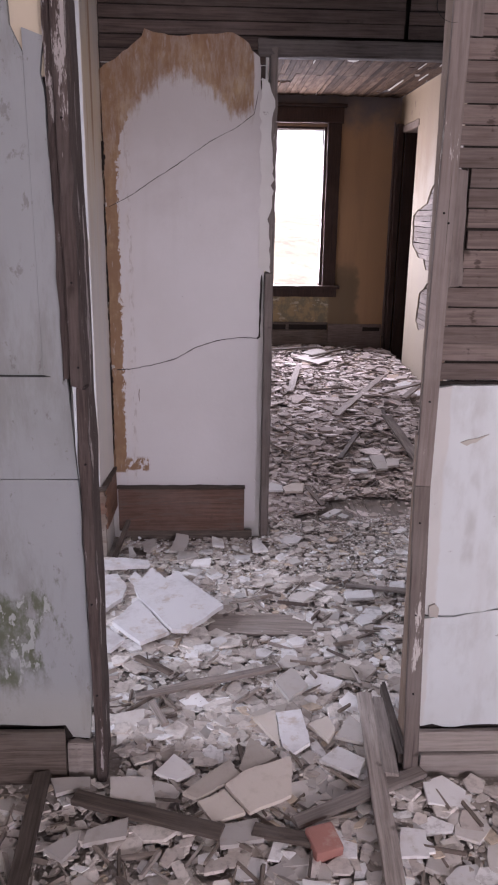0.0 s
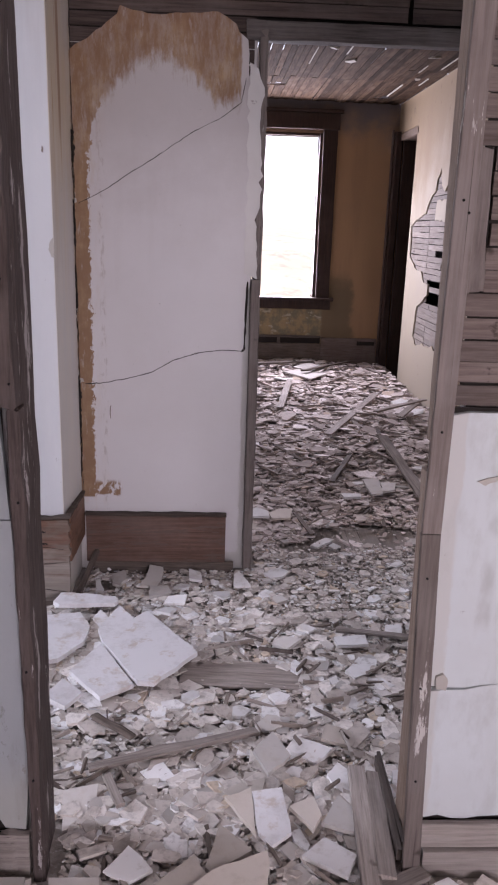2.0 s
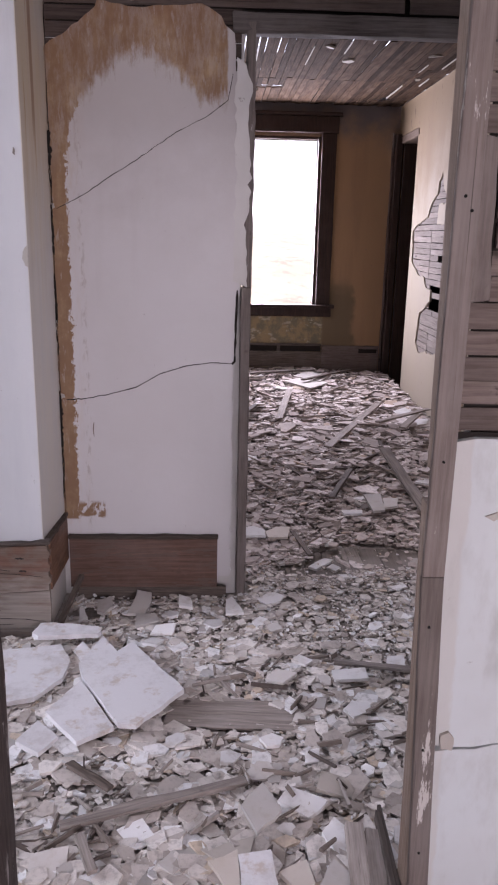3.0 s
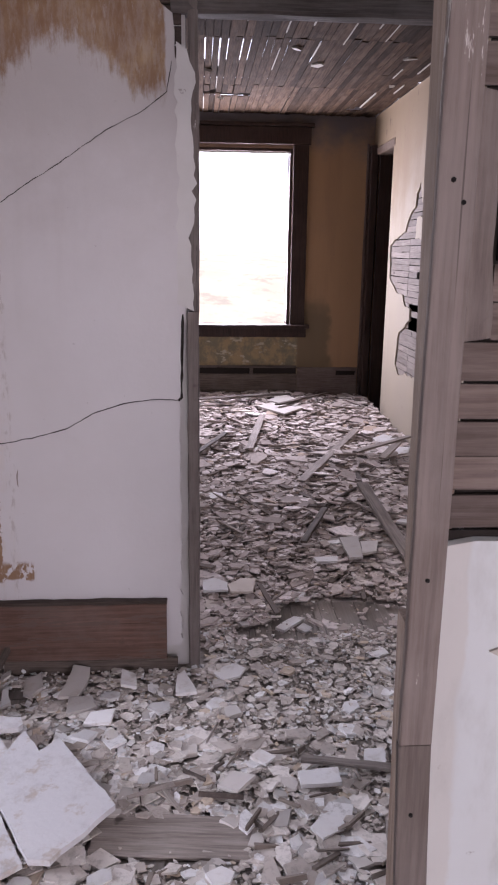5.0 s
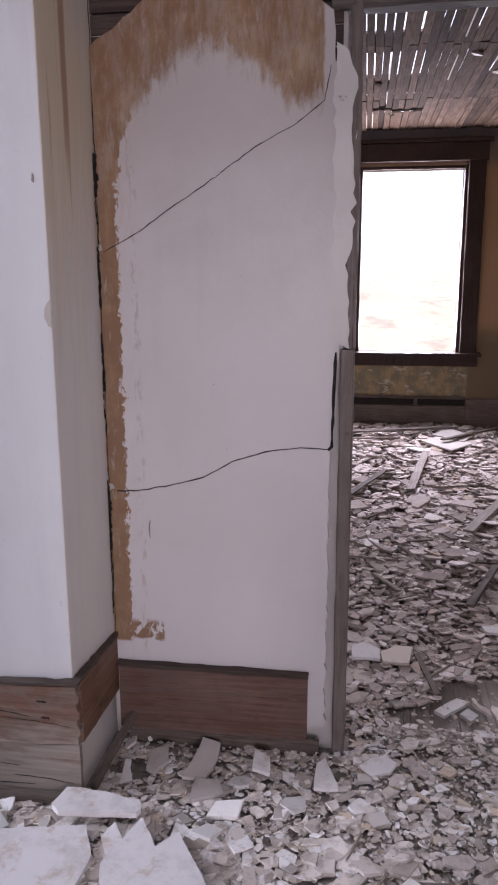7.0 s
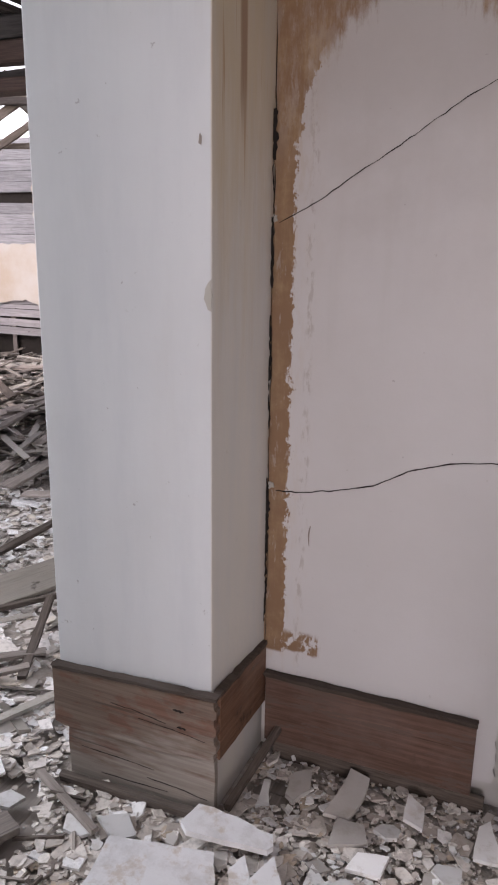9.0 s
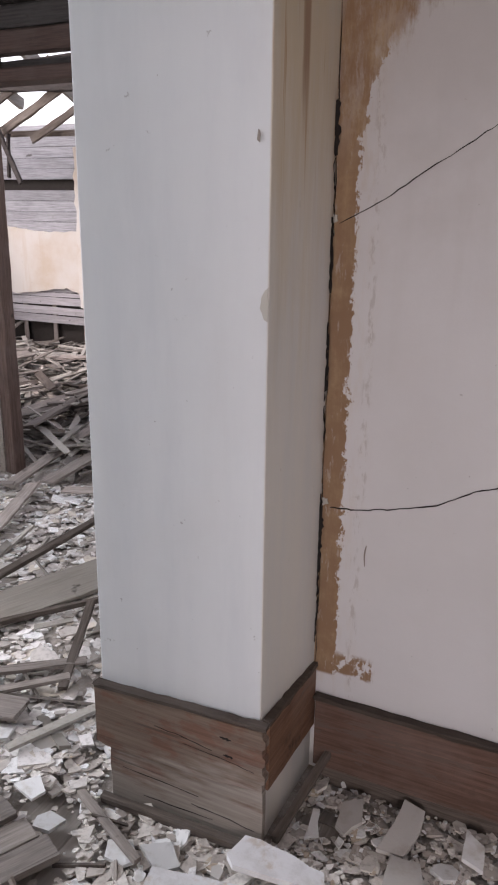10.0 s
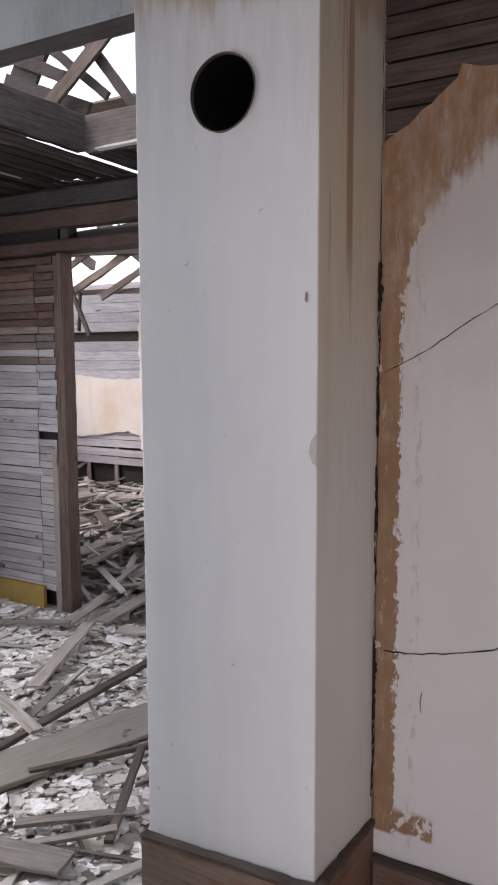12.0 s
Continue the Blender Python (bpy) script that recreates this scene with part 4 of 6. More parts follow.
part("baseboard", worn_board(0.004, 0.566, 3.978, 3.998, 0.062, 0.262, "x", seed=36, wear=0.0006), WOOD_RED, partition, "red-brown wooden baseboard")
part("baseboard_cap", worn_board(0.0, 0.568, 3.972, 3.998, 0.264, 0.276, "x", seed=37), WOOD_CAP, partition)
part("floor_strip", worn_board(0.03, 0.6, 3.984, 3.998, 0.0, 0.06, "x", seed=38), WOOD_LOOSE_DARK, partition)
CRACKS = (
    ([(0.005, 3.9985, 1.461), (0.104, 3.9985, 1.512), (0.19, 3.9985, 1.57), (0.281, 3.9985, 1.625), (0.341, 3.9985, 1.667), (0.429, 3.9985, 1.723), (0.514, 3.9985, 1.765), (0.588, 3.9985, 1.82), (0.602, 3.9985, 1.90)], 0.0023),
    ([(0.012, 3.9985, 0.797), (0.078, 3.9985, 0.802), (0.169, 3.9985, 0.82), (0.267, 3.9985, 0.847), (0.348, 3.9985, 0.895), (0.443, 3.9985, 0.926), (0.536, 3.9985, 0.94), (0.615, 3.9985, 0.937)], 0.0031),
)
for i, (pts, w) in enumerate(CRACKS):
    part("crack", strip(crooked(pts, 6, 0.0015, i), w, (0, -1, 0), 0.0006), CRACK, partition)
part("crack", strip(crooked([(0.612, 3.9985, 0.935), (0.622, 3.998, 0.945), (0.624, 3.998, 1.06), (0.628, 3.998, 1.2)], 5, 0.001, 9), 0.008, (0, -1, 0), 0.0006), CRACK, partition)
part("scar", strip(crooked([(0.108, 3.9985, 0.66), (0.106, 3.9985, 0.69), (0.11, 3.9985, 0.715)], 2, 0.001, 8), 0.0045, (0, -1, 0), 0.0006), SCUFF, partition)

# ---- chimney breast ----
chimney = thing("chimney", "white plastered chimney breast with an open stovepipe hole", "chimney", at=(-0.25, 3.87, 0))


def chimney_body():
    bm = bmesh.new()
    x0, x1, y0, y1, z1 = -0.470, -0.027, 3.702, 4.05, 3.9
    cx, cz, rad, half, n = -0.246, 2.037, 0.078, 0.125, 64

    hole, rim = [], []
    for i in range(n):
        a = 2 * math.pi * i / n
        c, s = math.cos(a), math.sin(a)
        k = half / max(abs(c), abs(s))
        j = 1 + 0.012 * math.sin(3 * a) + 0.008 * math.sin(7 * a)
        hole.append(bm.verts.new((cx + rad * c * j, y0, cz + rad * s * j)))
        rim.append(bm.verts.new((cx + k * c, y0, cz + k * s)))
    deep = [bm.verts.new((v.co.x, y0 + 0.28, v.co.z)) for v in hole]
    for i in range(n):
        j = (i + 1) % n
        bm.faces.new((hole[i], hole[j], rim[j], rim[i]))
        f = bm.faces.new((hole[j], hole[i], deep[i], deep[j]))
        f.material_index = 1
    f = bm.faces.new(deep)
    f.material_index = 1
    rows = [0.175, 0.35, 0.7, 1.05, 1.4, 1.7, cz - half]
    xs = [x0 + 0.003, cx - half, cx + half, x1 - 0.003]

    def quad(xa, xb, za, zb):
        bm.faces.new([bm.verts.new((x, y0, z)) for x, z in ((xa, za), (xb, za), (xb, zb), (xa, zb))])

    for za, zb in list(zip(rows, rows[1:])) + [(cz + half, 2.4), (2.4, z1)]:
        for xa, xb in zip(xs, xs[1:]):
            quad(xa, xb, za, zb)
    for xa, xb in ((xs[0], xs[1]), (xs[2], xs[3])):
        quad(xa, xb, cz - half, cz + half)
    # rounded corners and the other three sides
    zs = rows + [cz + half, 2.4, z1]
    for za, zb in zip(zs, zs[1:]):
        for corner, s in ((x1, 1), (x0, -1)):
            ring = [(corner - s * 0.003, y0), (corner - s * 0.0009, y0 + 0.0009), (corner, y0 + 0.003), (corner + (0.017 if s > 0 else 0), y1)]
            for k in range(3):
                (xa, ya), (xb, yb) = ring[k], ring[k + 1]
                o = lambda x, y, z: (x + (0.003 * noise.noise(Vector((y * 5, z * 3, 4.0))) if y > y0 + 0.005 else 0), y, z)
                pts = [o(xa, ya, za), o(xb, yb, za), o(xb, yb, zb), o(xa, ya, zb)]
                bm.faces.new([bm.verts.new(p) for p in (pts if s > 0 else pts[::-1])])
    bm.faces.new([bm.verts.new(p) for p in ((x0, y1, 0.175), (x0, y1, z1), (x1, y1, z1), (x1, y1, 0.175))])
    bm.faces.new([bm.verts.new(p) for p in ((x0, y0, 0.175), (x1, y0, 0.175), (x1, y1, 0.175), (x0, y1, 0.175))])
    bm.faces.new([bm.verts.new(p) for p in ((x0, y0, z1), (x1, y0, z1), (x1, y1, z1), (x0, y1, z1))])
    bmesh.ops.remove_doubles(bm, verts=bm.verts[:], dist=0.0003)
    bmesh.ops.recalc_face_normals(bm, faces=bm.faces[:])
    for f in bm.faces:
        f.smooth = False
    return bm


body = part("body", chimney_body(), PLASTER_CHIMNEY, chimney)
body.data.materials.append(SOOT)
bm = bmesh.new()
box(bm, -0.432, -0.026, 3.7025, 4.04, 0.0, 0.175)
part("plinth", bm, PLASTER_CHIMNEY, chimney, "narrower plastered foot of the chimney")
bm = bmesh.new()
rings = [[bm.verts.new((-0.246 + q * math.cos(a * math.pi / 24) * (1 + 0.012 * math.sin(a * math.pi / 8)), y, 2.037 + q * math.sin(a * math.pi / 24))) for a in range(48)] for q, y in ((0.0785, 3.7012), (0.0775, 3.6990), (0.076, 3.6990), (0.075, 3.708))]
for p, q in zip(rings, rings[1:]):
    for i in range(48):
        bm.faces.new((p[i], p[(i + 1) % 48], q[(i + 1) % 48], q[i]))
part("flue_rim", bm, RUST, chimney, "rust-brown chipped edge of the flue hole")


def skewed(bm, x0, y0, along_x=0.0, along_y=0.0):
    """Lifts a board's far end: boards here have dropped out of level."""
    for v in bm.verts:
        v.co.z += (v.co.x - x0) * along_x + (v.co.y - y0) * along_y
    return bm


def toothed_board():
    """Upper front board; its end is notched where the side board was let in."""
    out = [(-0.476, 0.182), (-0.447, 0.174), (-0.30, 0.181), (-0.15, 0.187), (-0.012, 0.197)]
    for k in range(7):
        z = 0.20 + 0.024 * k
        out += [(-0.004 if k % 2 else -0.010, z), (-0.003 if k % 2 else -0.011, z + 0.018)]
    out += [(-0.006, 0.363), (-0.476, 0.341)]
    return sheet(ragged(out, 0.05, 0.0012, 41), "y", 3.676, 0.022)


part("baseboard", toothed_board(), WOOD_HEARTH, chimney, "worn red-brown baseboard with a notched end")
part("baseboard", sheet(ragged([(-0.436, 0.02), (-0.010, 0.02), (-0.010, 0.194), (-0.15, 0.184), (-0.30, 0.178), (-0.436, 0.171)], 0.05, 0.0015, 42), "y", 3.680, 0.018), WOOD_HEARTH, chimney, "greyed worn lower board")
part("baseboard_cap", skewed(worn_board(-0.476, -0.002, 3.672, 3.698, 0.343, 0.352, "x", seed=43), -0.476, 0, along_x=0.052), WOOD_CAP, chimney)
part("side_baseboard", skewed(worn_board(-0.022, -0.003, 3.699, 3.995, 0.19, 0.365, "y", seed=44, wear=0.0007), 0, 3.699, along_y=-0.055), WOOD_RED_Y, chimney, "orange-brown side baseboard")
part("side_baseboard_cap", skewed(worn_board(-0.022, 0.0, 3.699, 3.996, 0.367, 0.379, "y", seed=45), 0, 3.699, along_y=-0.055), WOOD_CAP, chimney)
for x0, z0, n, tilt in ((-0.30, 0.285, 0.16, -0.10), (-0.22, 0.262, 0.19, -0.08), (-0.40, 0.125, 0.22, -0.03), (-0.20, 0.09, 0.17, -0.07), (-0.12, 0.315, 0.03, -0.02), (-0.11, 0.268, 0.025, 0.0), (-0.34, 0.06, 0.2, 0.03)):
    y = 3.6755 if z0 > 0.19 else 3.6795
    part("split", strip(crooked([(x0, y, z0), (x0 + n * 0.5, y, z0 + n * tilt * 0.3), (x0 + n, y, z0 + n * tilt)], 4, 0.0015, int(z0 * 1000)), 0.0022 if n > 0.05 else 0.006, (0, -1, 0), 0.0006), CRACK, chimney)
part("chip", sheet(ragged([(-0.046, 1.305), (-0.037, 1.283), (-0.0285, 1.279), (-0.0285, 1.345), (-0.036, 1.338), (-0.043, 1.325)], 0.008, 0.001, 46), "y", 3.7005, 0.003), PLASTER_EDGE, chimney, "chipped plaster corner")
part("chip", sheet(ragged([(-0.057, 1.61), (-0.051, 1.605), (-0.05, 1.622), (-0.054, 1.628)], 0.006, 0.001, 47), "y", 3.7005, 0.003), SCUFF, chimney)
# the open joint between chimney and partition
gap = [(-0.007, 3.997, z / 20) for z in range(6, 48)]
part("open_joint", strip([Vector(p) + Vector((rng.uniform(-0.002, 0.002), 0, 0)) for p in gap], 0.003, (0, -1, 0), 0.004), CRACK, partition)

for z0, z1, w in ((1.60, 1.71, 0.015), (1.47, 1.60, 0.004), (1.40, 1.475, 0.008), (1.31, 1.43, 0.010), (1.235, 1.245, 0.006), (1.06, 1.24, 0.008), (0.96, 1.05, 0.005), (0.79, 0.83, 0.009), (0.62, 0.80, 0.014), (0.42, 0.62, 0.006)):
    n = max(2, int((z1 - z0) / 0.018))
    mid = [(-0.010 + 0.003 * math.sin(z0 * 40), 3.9955, z0), (-0.008, 3.9955, (z0 + z1) / 2), (-0.011, 3.9955, z1)]
    part("open_joint", strip(crooked(mid, n, 0.0025, int(z0 * 100)), w, (0, -1, 0), 0.003), CRACK, partition)
for x, z, w in ((-0.004, 1.47, 0.006), (0.0, 0.81, 0.009)):
    part("plaster_lump", sheet(ragged([(x - w, z - 0.009), (x + w, z - 0.004), (x + w * 0.6, z + 0.008), (x - w * 0.7, z + 0.011)], 0.006, 0.0015, int(z * 90)), "y", 3.9935, 0.005), PLASTER_EDGE, partition)

# plaster header over the way into the west room
west = thing("wall_west_opening", "plastered header over a wide opening", "wall", kind="structure")
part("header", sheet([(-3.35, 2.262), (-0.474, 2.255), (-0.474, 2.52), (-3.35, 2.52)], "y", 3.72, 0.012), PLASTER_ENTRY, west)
part("beam", worn_board(-3.35, -0.474, 3.734, 3.85, 2.27, 2.42, "x", seed=51), WOOD_TIMBER_DARK, west)

# ---- middle room ----
far = thing("window_1", "tall empty window frame of dark varnished wood", "window", kind="structure")
part("casing_side", worn_board(0.505, 0.628, 8.395, 8.428, 0.70, 2.26, "z", seed=61), WOOD_CASING, far)
part("casing_side", worn_board(1.470, 1.600, 8.395, 8.428, 0.70, 2.26, "z", seed=62), WOOD_CASING, far)
part("casing_head", worn_board(0.49, 1.615, 8.390, 8.428, 2.262, 2.40, "x", seed=63), WOOD_CASING, far)
part("casing_cap", worn_board(0.47, 1.640, 8.370, 8.428, 2.402, 2.43, "x", seed=64), WOOD_CASING, far)
part("window_sill", worn_board(0.47, 1.640, 8.355, 8.56, 0.745, 0.775, "x", seed=65), WOOD_CASING, far)
part("apron", worn_board(0.49, 1.615, 8.398, 8.428, 0.665, 0.743, "x", seed=66), WOOD_CASING, far)
part("jamb", worn_board(0.631, 0.655, 8.43, 8.56, 0.776, 2.234, "z", seed=67), WOOD_CASING, far)
part("jamb", worn_board(1.443, 1.467, 8.43, 8.56, 0.776, 2.234, "z", seed=68), WOOD_CASING, far)
part("jamb_head", worn_board(0.656, 1.442, 8.43, 8.56, 2.21, 2.234, "x", seed=69), WOOD_CASING, far)

board = thing("baseboard", "split brown baseboard under the far window", "baseboard", kind="structure")
part("board", worn_board(-0.5, 1.545, 8.404, 8.428, 0.19, 0.334, "x", seed=71), WOOD_LOOSE_DARK, board)
part("board", worn_board(-0.5, 1.545, 8.398, 8.428, 0.03, 0.186, "x", seed=73), WOOD_LOOSE_DARK, board)
part("slot", worn_board(-0.5, 1.54, 8.420, 8.428, 0.336, 0.388, "x", seed=70, wear=0.001), CAVITY_SHADE, board, "black strip standing for the shade in a slot left by a missing moulding")
part("slot_block", worn_board(1.125, 1.155, 8.410, 8.428, 0.336, 0.390, "z", seed=69, cuts=2), WOOD_LOOSE_DARK, board)
part("moulding", worn_board(-0.5, 1.545, 8.408, 8.428, 0.391, 0.412, "x", seed=68), WOOD_LOOSE_DARK, board)
part("board", worn_board(1.552, 2.09, 8.406, 8.428, 0.03, 0.395, "x", seed=72), WOOD_LATH_X, board, "grey-brown wide baseboard")
part("slot", worn_board(1.90, 2.07, 8.402, 8.405, 0.33, 0.365, "x", seed=67, cuts=5), CAVITY_SHADE, board)

door = thing("door_1", "dark varnished door frame around an unlit opening", "door", kind="structure")
part("casing_side", worn_board(2.112, 2.178, 8.315, 8.425, 0.05, 2.26, "z", seed=74), WOOD_CASING, door)
part("casing_edge", worn_board(2.098, 2.110, 8.40, 8.428, 0.05, 2.28, "z", seed=78), WOOD_LATH_X, door, "scuffed paler edge of the casing")
part("jamb", worn_board(2.18, 2.30, 8.285, 8.309, 0.05, 2.18, "z", seed=75), WOOD_CASING, door)
part("jamb", worn_board(2.18, 2.30, 7.757, 7.778, 0.05, 2.18, "z", seed=76), WOOD_CASING, door)
part("jamb_head", worn_board(2.156, 2.30, 7.72, 8.31, 2.182, 2.245, "y", seed=77), WOOD_JAMB, door)

east = thing("wall_middle_east_face", "cream plaster with a hole down to pale laths", "wall", kind="structure")
hole = [(7.70, 1.45), (7.55, 1.50), (7.28, 1.54), (7.16, 1.66), (7.05, 1.70), (7.03, 1.79), (6.95, 1.86), (6.89, 1.73), (6.81, 1.69), (6.70, 1.77), (6.63, 1.87), (6.54, 1.95), (6.47, 2.03), (6.33, 2.05), (6.20, 1.95), (6.20, 0.60),
        (6.45, 0.56), (6.62, 0.57), (6.95, 0.55), (7.28, 0.515), (7.365, 0.57), (7.35, 0.66), (7.31, 0.82), (7.04, 0.93), (7.04, 1.01), (7.17, 1.02), (7.26, 1.10), (7.48, 1.12), (7.58, 1.165), (7.68, 1.21)]
inner = ragged(hole, 0.05, 0.014, 81)
# the face is cut along the hole's top and bottom into an upper ring in two halves
left = [(7.755, 0.03), (7.755, 2.5), (4.10, 2.5), (4.10, 0.03)]
bm = bmesh.new()
outer_v = [bm.verts.new((2.160, y, z)) for y, z in left]
inner_v = [bm.verts.new((2.160, p[0], p[1])) for p in inner]
edges = [bm.edges.new((v[i], v[(i + 1) % len(v)])) for v in (outer_v, inner_v) for i in range(len(v))]
bmesh.ops.triangle_fill(bm, use_beauty=True, edges=edges)
face = bmesh.ops.extrude_face_region(bm, geom=bm.faces[:])
for v in (g for g in face["geom"] if isinstance(g, bmesh.types.BMVert)):
    v.co.x += 0.014
bmesh.ops.recalc_face_normals(bm, faces=bm.faces[:])
part("plaster_face", bm, PLASTER_CREAM, east)
part("plaster_face", sheet([(7.757, 2.247), (8.43, 2.247), (8.43, 2.5), (7.757, 2.5)], "x", 2.1605, 0.013), PLASTER_CREAM, east)
z = 0.47
while z < 2.08:
    a, b = 6.12, 7.74
    if z > 1.46:
        spans = [(a, 6.72 + rng.uniform(-0.02, 0.02)), (6.74, b)]
    elif z > 1.06:
        spans = [(6.67 + rng.choice((-0.03, 0.0, 0.1)), 7.16), (7.165, b)]
    elif z > 0.70:
        spans = [(6.58 + rng.uniform(-0.02, 0.02), b)] if not (0.86 < z < 0.92 or 0.96 < z < 1.03) else [(7.10, b)]
    else:
        spans = [(a, 7.05), (7.055, b)]
    for y0, y1 in spans:
        if 1.22 < z < 1.27 and y1 < 7.2:
            y0 = 6.95
        lath_row(east, WALL_LATHS, (2.1775, y0, z), y1 - y0, rng.uniform(-0.005, 0.005), "y", 1.1)
    z += 0.0445
part("plaster_patch", sheet(ragged([(7.02, 1.49), (7.0, 1.63), (6.70, 1.64), (6.68, 1.48)], 0.04, 0.008, 83), "x", 2.164, 0.012), PLASTER_CREAM, east, "leftover patch of cream plaster on the laths")
part("split_lath", worn_board(2.178, 2.186, 6.60, 6.64, 1.10, 1.46, "z", seed=84, cuts=6), WOOD_LATH_WALL, east)

# ---- west room and the room behind it ----
SHADED_LATHS = [unit_lath("x", s, WOOD_LATH_SHADED, wide=0.038) for s in range(6)]
MIXED_LATHS = [unit_lath("x", s + 20, WOOD_LATH_X, wide=0.038) for s in range(6)]
lathwall = thing("wall_west_lath", "silver-grey lath wall stripped of its plaster", "wall", kind="structure")
z = 0.14
while z < 2.05:
    cut = -2.62 + rng.choice((0, 0, 0.02))
    # rows turn brown with height: the weaker light up there is put into colour
    at = z + rng.uniform(-0.22, 0.22)
    kind = SHADED_LATHS if at > 1.72 else MIXED_LATHS if at > 1.42 else GREY_LATHS
    lath_row(lathwall, kind, (-3.35, 5.5 + rng.uniform(-0.003, 0.003), z), 3.35 + cut, rng.uniform(-0.004, 0.004))
    if not 1.02 < z < 1.06:
        lath_row(lathwall, kind, (cut + 0.004, 5.5 + rng.uniform(-0.003, 0.003), z), -2.475 - cut + rng.uniform(-0.01, 0.012), rng.uniform(-0.006, 0.006))
    z += 0.0425
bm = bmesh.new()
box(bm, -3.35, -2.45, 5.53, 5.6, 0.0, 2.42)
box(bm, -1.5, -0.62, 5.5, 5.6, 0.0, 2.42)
part("backing", bm, CAVITY_SHADE, lathwall)
part("post", worn_board(-2.455, -2.416, 5.48, 5.60, 0.0, 2.05, "z", seed=91, wear=0.005), WOOD_DOOR, lathwall, "brown weathered door post")
part("post", worn_board(-2.413, -2.380, 5.47, 5.56, 0.0, 2.06, "z", seed=92, wear=0.005), WOOD_DOOR, lathwall)
part("casing", worn_board(-2.50, -2.457, 5.478, 5.499, 0.0, 0.98, "z", seed=93), WOOD_LATH_WALL, lathwall, "pale strip of casing")
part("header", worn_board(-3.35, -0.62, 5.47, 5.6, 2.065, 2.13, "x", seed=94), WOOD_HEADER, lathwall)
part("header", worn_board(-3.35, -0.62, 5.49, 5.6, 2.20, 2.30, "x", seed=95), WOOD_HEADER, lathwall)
part("header", worn_board(-3.35, -0.62, 5.50, 5.6, 2.31, 2.41, "x", seed=96), WOOD_TIMBER_DARK, lathwall)
part("header_backing", worn_board(-2.44, -0.62, 5.565, 5.59, 2.132, 2.178, "x", seed=90), WOOD_TIMBER_DARK, lathwall)
part("header_block", worn_board(-2.42, -2.36, 5.51, 5.59, 2.13, 2.20, "z", seed=97, cuts=2), WOOD_TIMBER_DARK, lathwall)
part("header_block", worn_board(-3.0, -2.94, 5.51, 5.59, 2.13, 2.20, "z", seed=98, cuts=2), WOOD_TIMBER_DARK, lathwall)
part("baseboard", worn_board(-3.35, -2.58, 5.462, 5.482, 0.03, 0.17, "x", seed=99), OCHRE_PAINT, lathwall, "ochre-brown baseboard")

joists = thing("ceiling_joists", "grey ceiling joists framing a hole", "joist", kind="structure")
part("joist", worn_board(-1.90, -1.85, 3.86, 5.09, 2.432, 2.60, "y", seed=101, wear=0.004), WOOD_JOIST_DARK, joists)
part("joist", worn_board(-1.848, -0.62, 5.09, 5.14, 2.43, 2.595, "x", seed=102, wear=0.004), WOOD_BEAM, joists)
part("joist", worn_board(-2.5, -2.45, 3.86, 5.5, 2.432, 2.60, "y", seed=103, wear=0.004), WOOD_JOIST_DARK, joists)
for i in range(5):
    bm = worn_board(0, rng.uniform(0.5, 1.1), -0.02, 0.02, -0.004, 0.004, "x", seed=110 + i)
    bm.transform(pose(-1.75 + 0.12 * i, 5.06 + 0.09 * i, 2.425, rng.uniform(-4, 4), rng.uniform(-3, 3), rng.uniform(-6, 6)))
    part("loose_lath", bm, WOOD_LATH_GREY, joists)
    rng.random()

# fallen roof timbers over the ceiling hole and the collapsed room
TIMBERS = (
    # from, to, width, pale
    ((-2.60, 5.62, 2.88), (-2.05, 5.60, 3.24), 0.085, 1), ((-2.45, 5.66, 3.36), (-1.93, 5.66, 2.72), 0.055, 0), ((-2.78, 5.68, 3.36), (-2.20, 5.68, 2.90), 0.05, 0),
    ((-2.98, 5.70, 3.12), (-2.35, 5.70, 2.86), 0.075, 0), ((-3.05, 5.72, 3.30), (-2.50, 5.72, 3.05), 0.07, 0), ((-3.15, 5.75, 2.72), (-2.72, 5.75, 3.4), 0.22, 0), ((-2.40, 5.64, 3.43), (-1.7, 5.64, 3.27), 0.17, 0), ((-3.2, 5.74, 3.0), (-2.7, 5.74, 2.8), 0.12, 0), ((-3.9, 7.06, 2.44), (-2.8, 7.06, 2.48), 0.09, 0),
    ((-4.00, 7.0, 2.08), (-3.20, 7.0, 2.48), 0.05, 1), ((-3.80, 7.02, 1.98), (-3.00, 7.02, 2.36), 0.06, 1), ((-3.45, 7.04, 1.96), (-2.85, 7.04, 2.24), 0.05, 1), ((-4.05, 6.98, 2.33), (-2.85, 6.98, 2.28), 0.05, 0), ((-3.78, 6.95, 2.22), (-3.50, 6.95, 1.66), 0.035, 0), ((-3.62, 6.96, 1.70), (-3.60, 6.96, 2.0), 0.02, 0), ((-4.1, 7.1, 2.02), (-2.8, 7.1, 2.0), 0.04, 1),
)
for i, (a, b, w, pale_wood) in enumerate(TIMBERS):
    a, b = Vector(a), Vector(b)
    n = (b - a).length
    bm = worn_board(-n / 2, n / 2, -0.012, 0.012, -w / 2, w / 2, "x", seed=120 + i, wear=0.005, cuts=9)
    ob = part("fallen_board", bm, WOOD_LOOSE_DARK if pale_wood else WOOD_TIMBER_DARK, roof)
    ob.matrix_basis = Matrix.Translation((a + b) / 2) @ (b - a).to_track_quat("X", "Z").to_matrix().to_4x4()

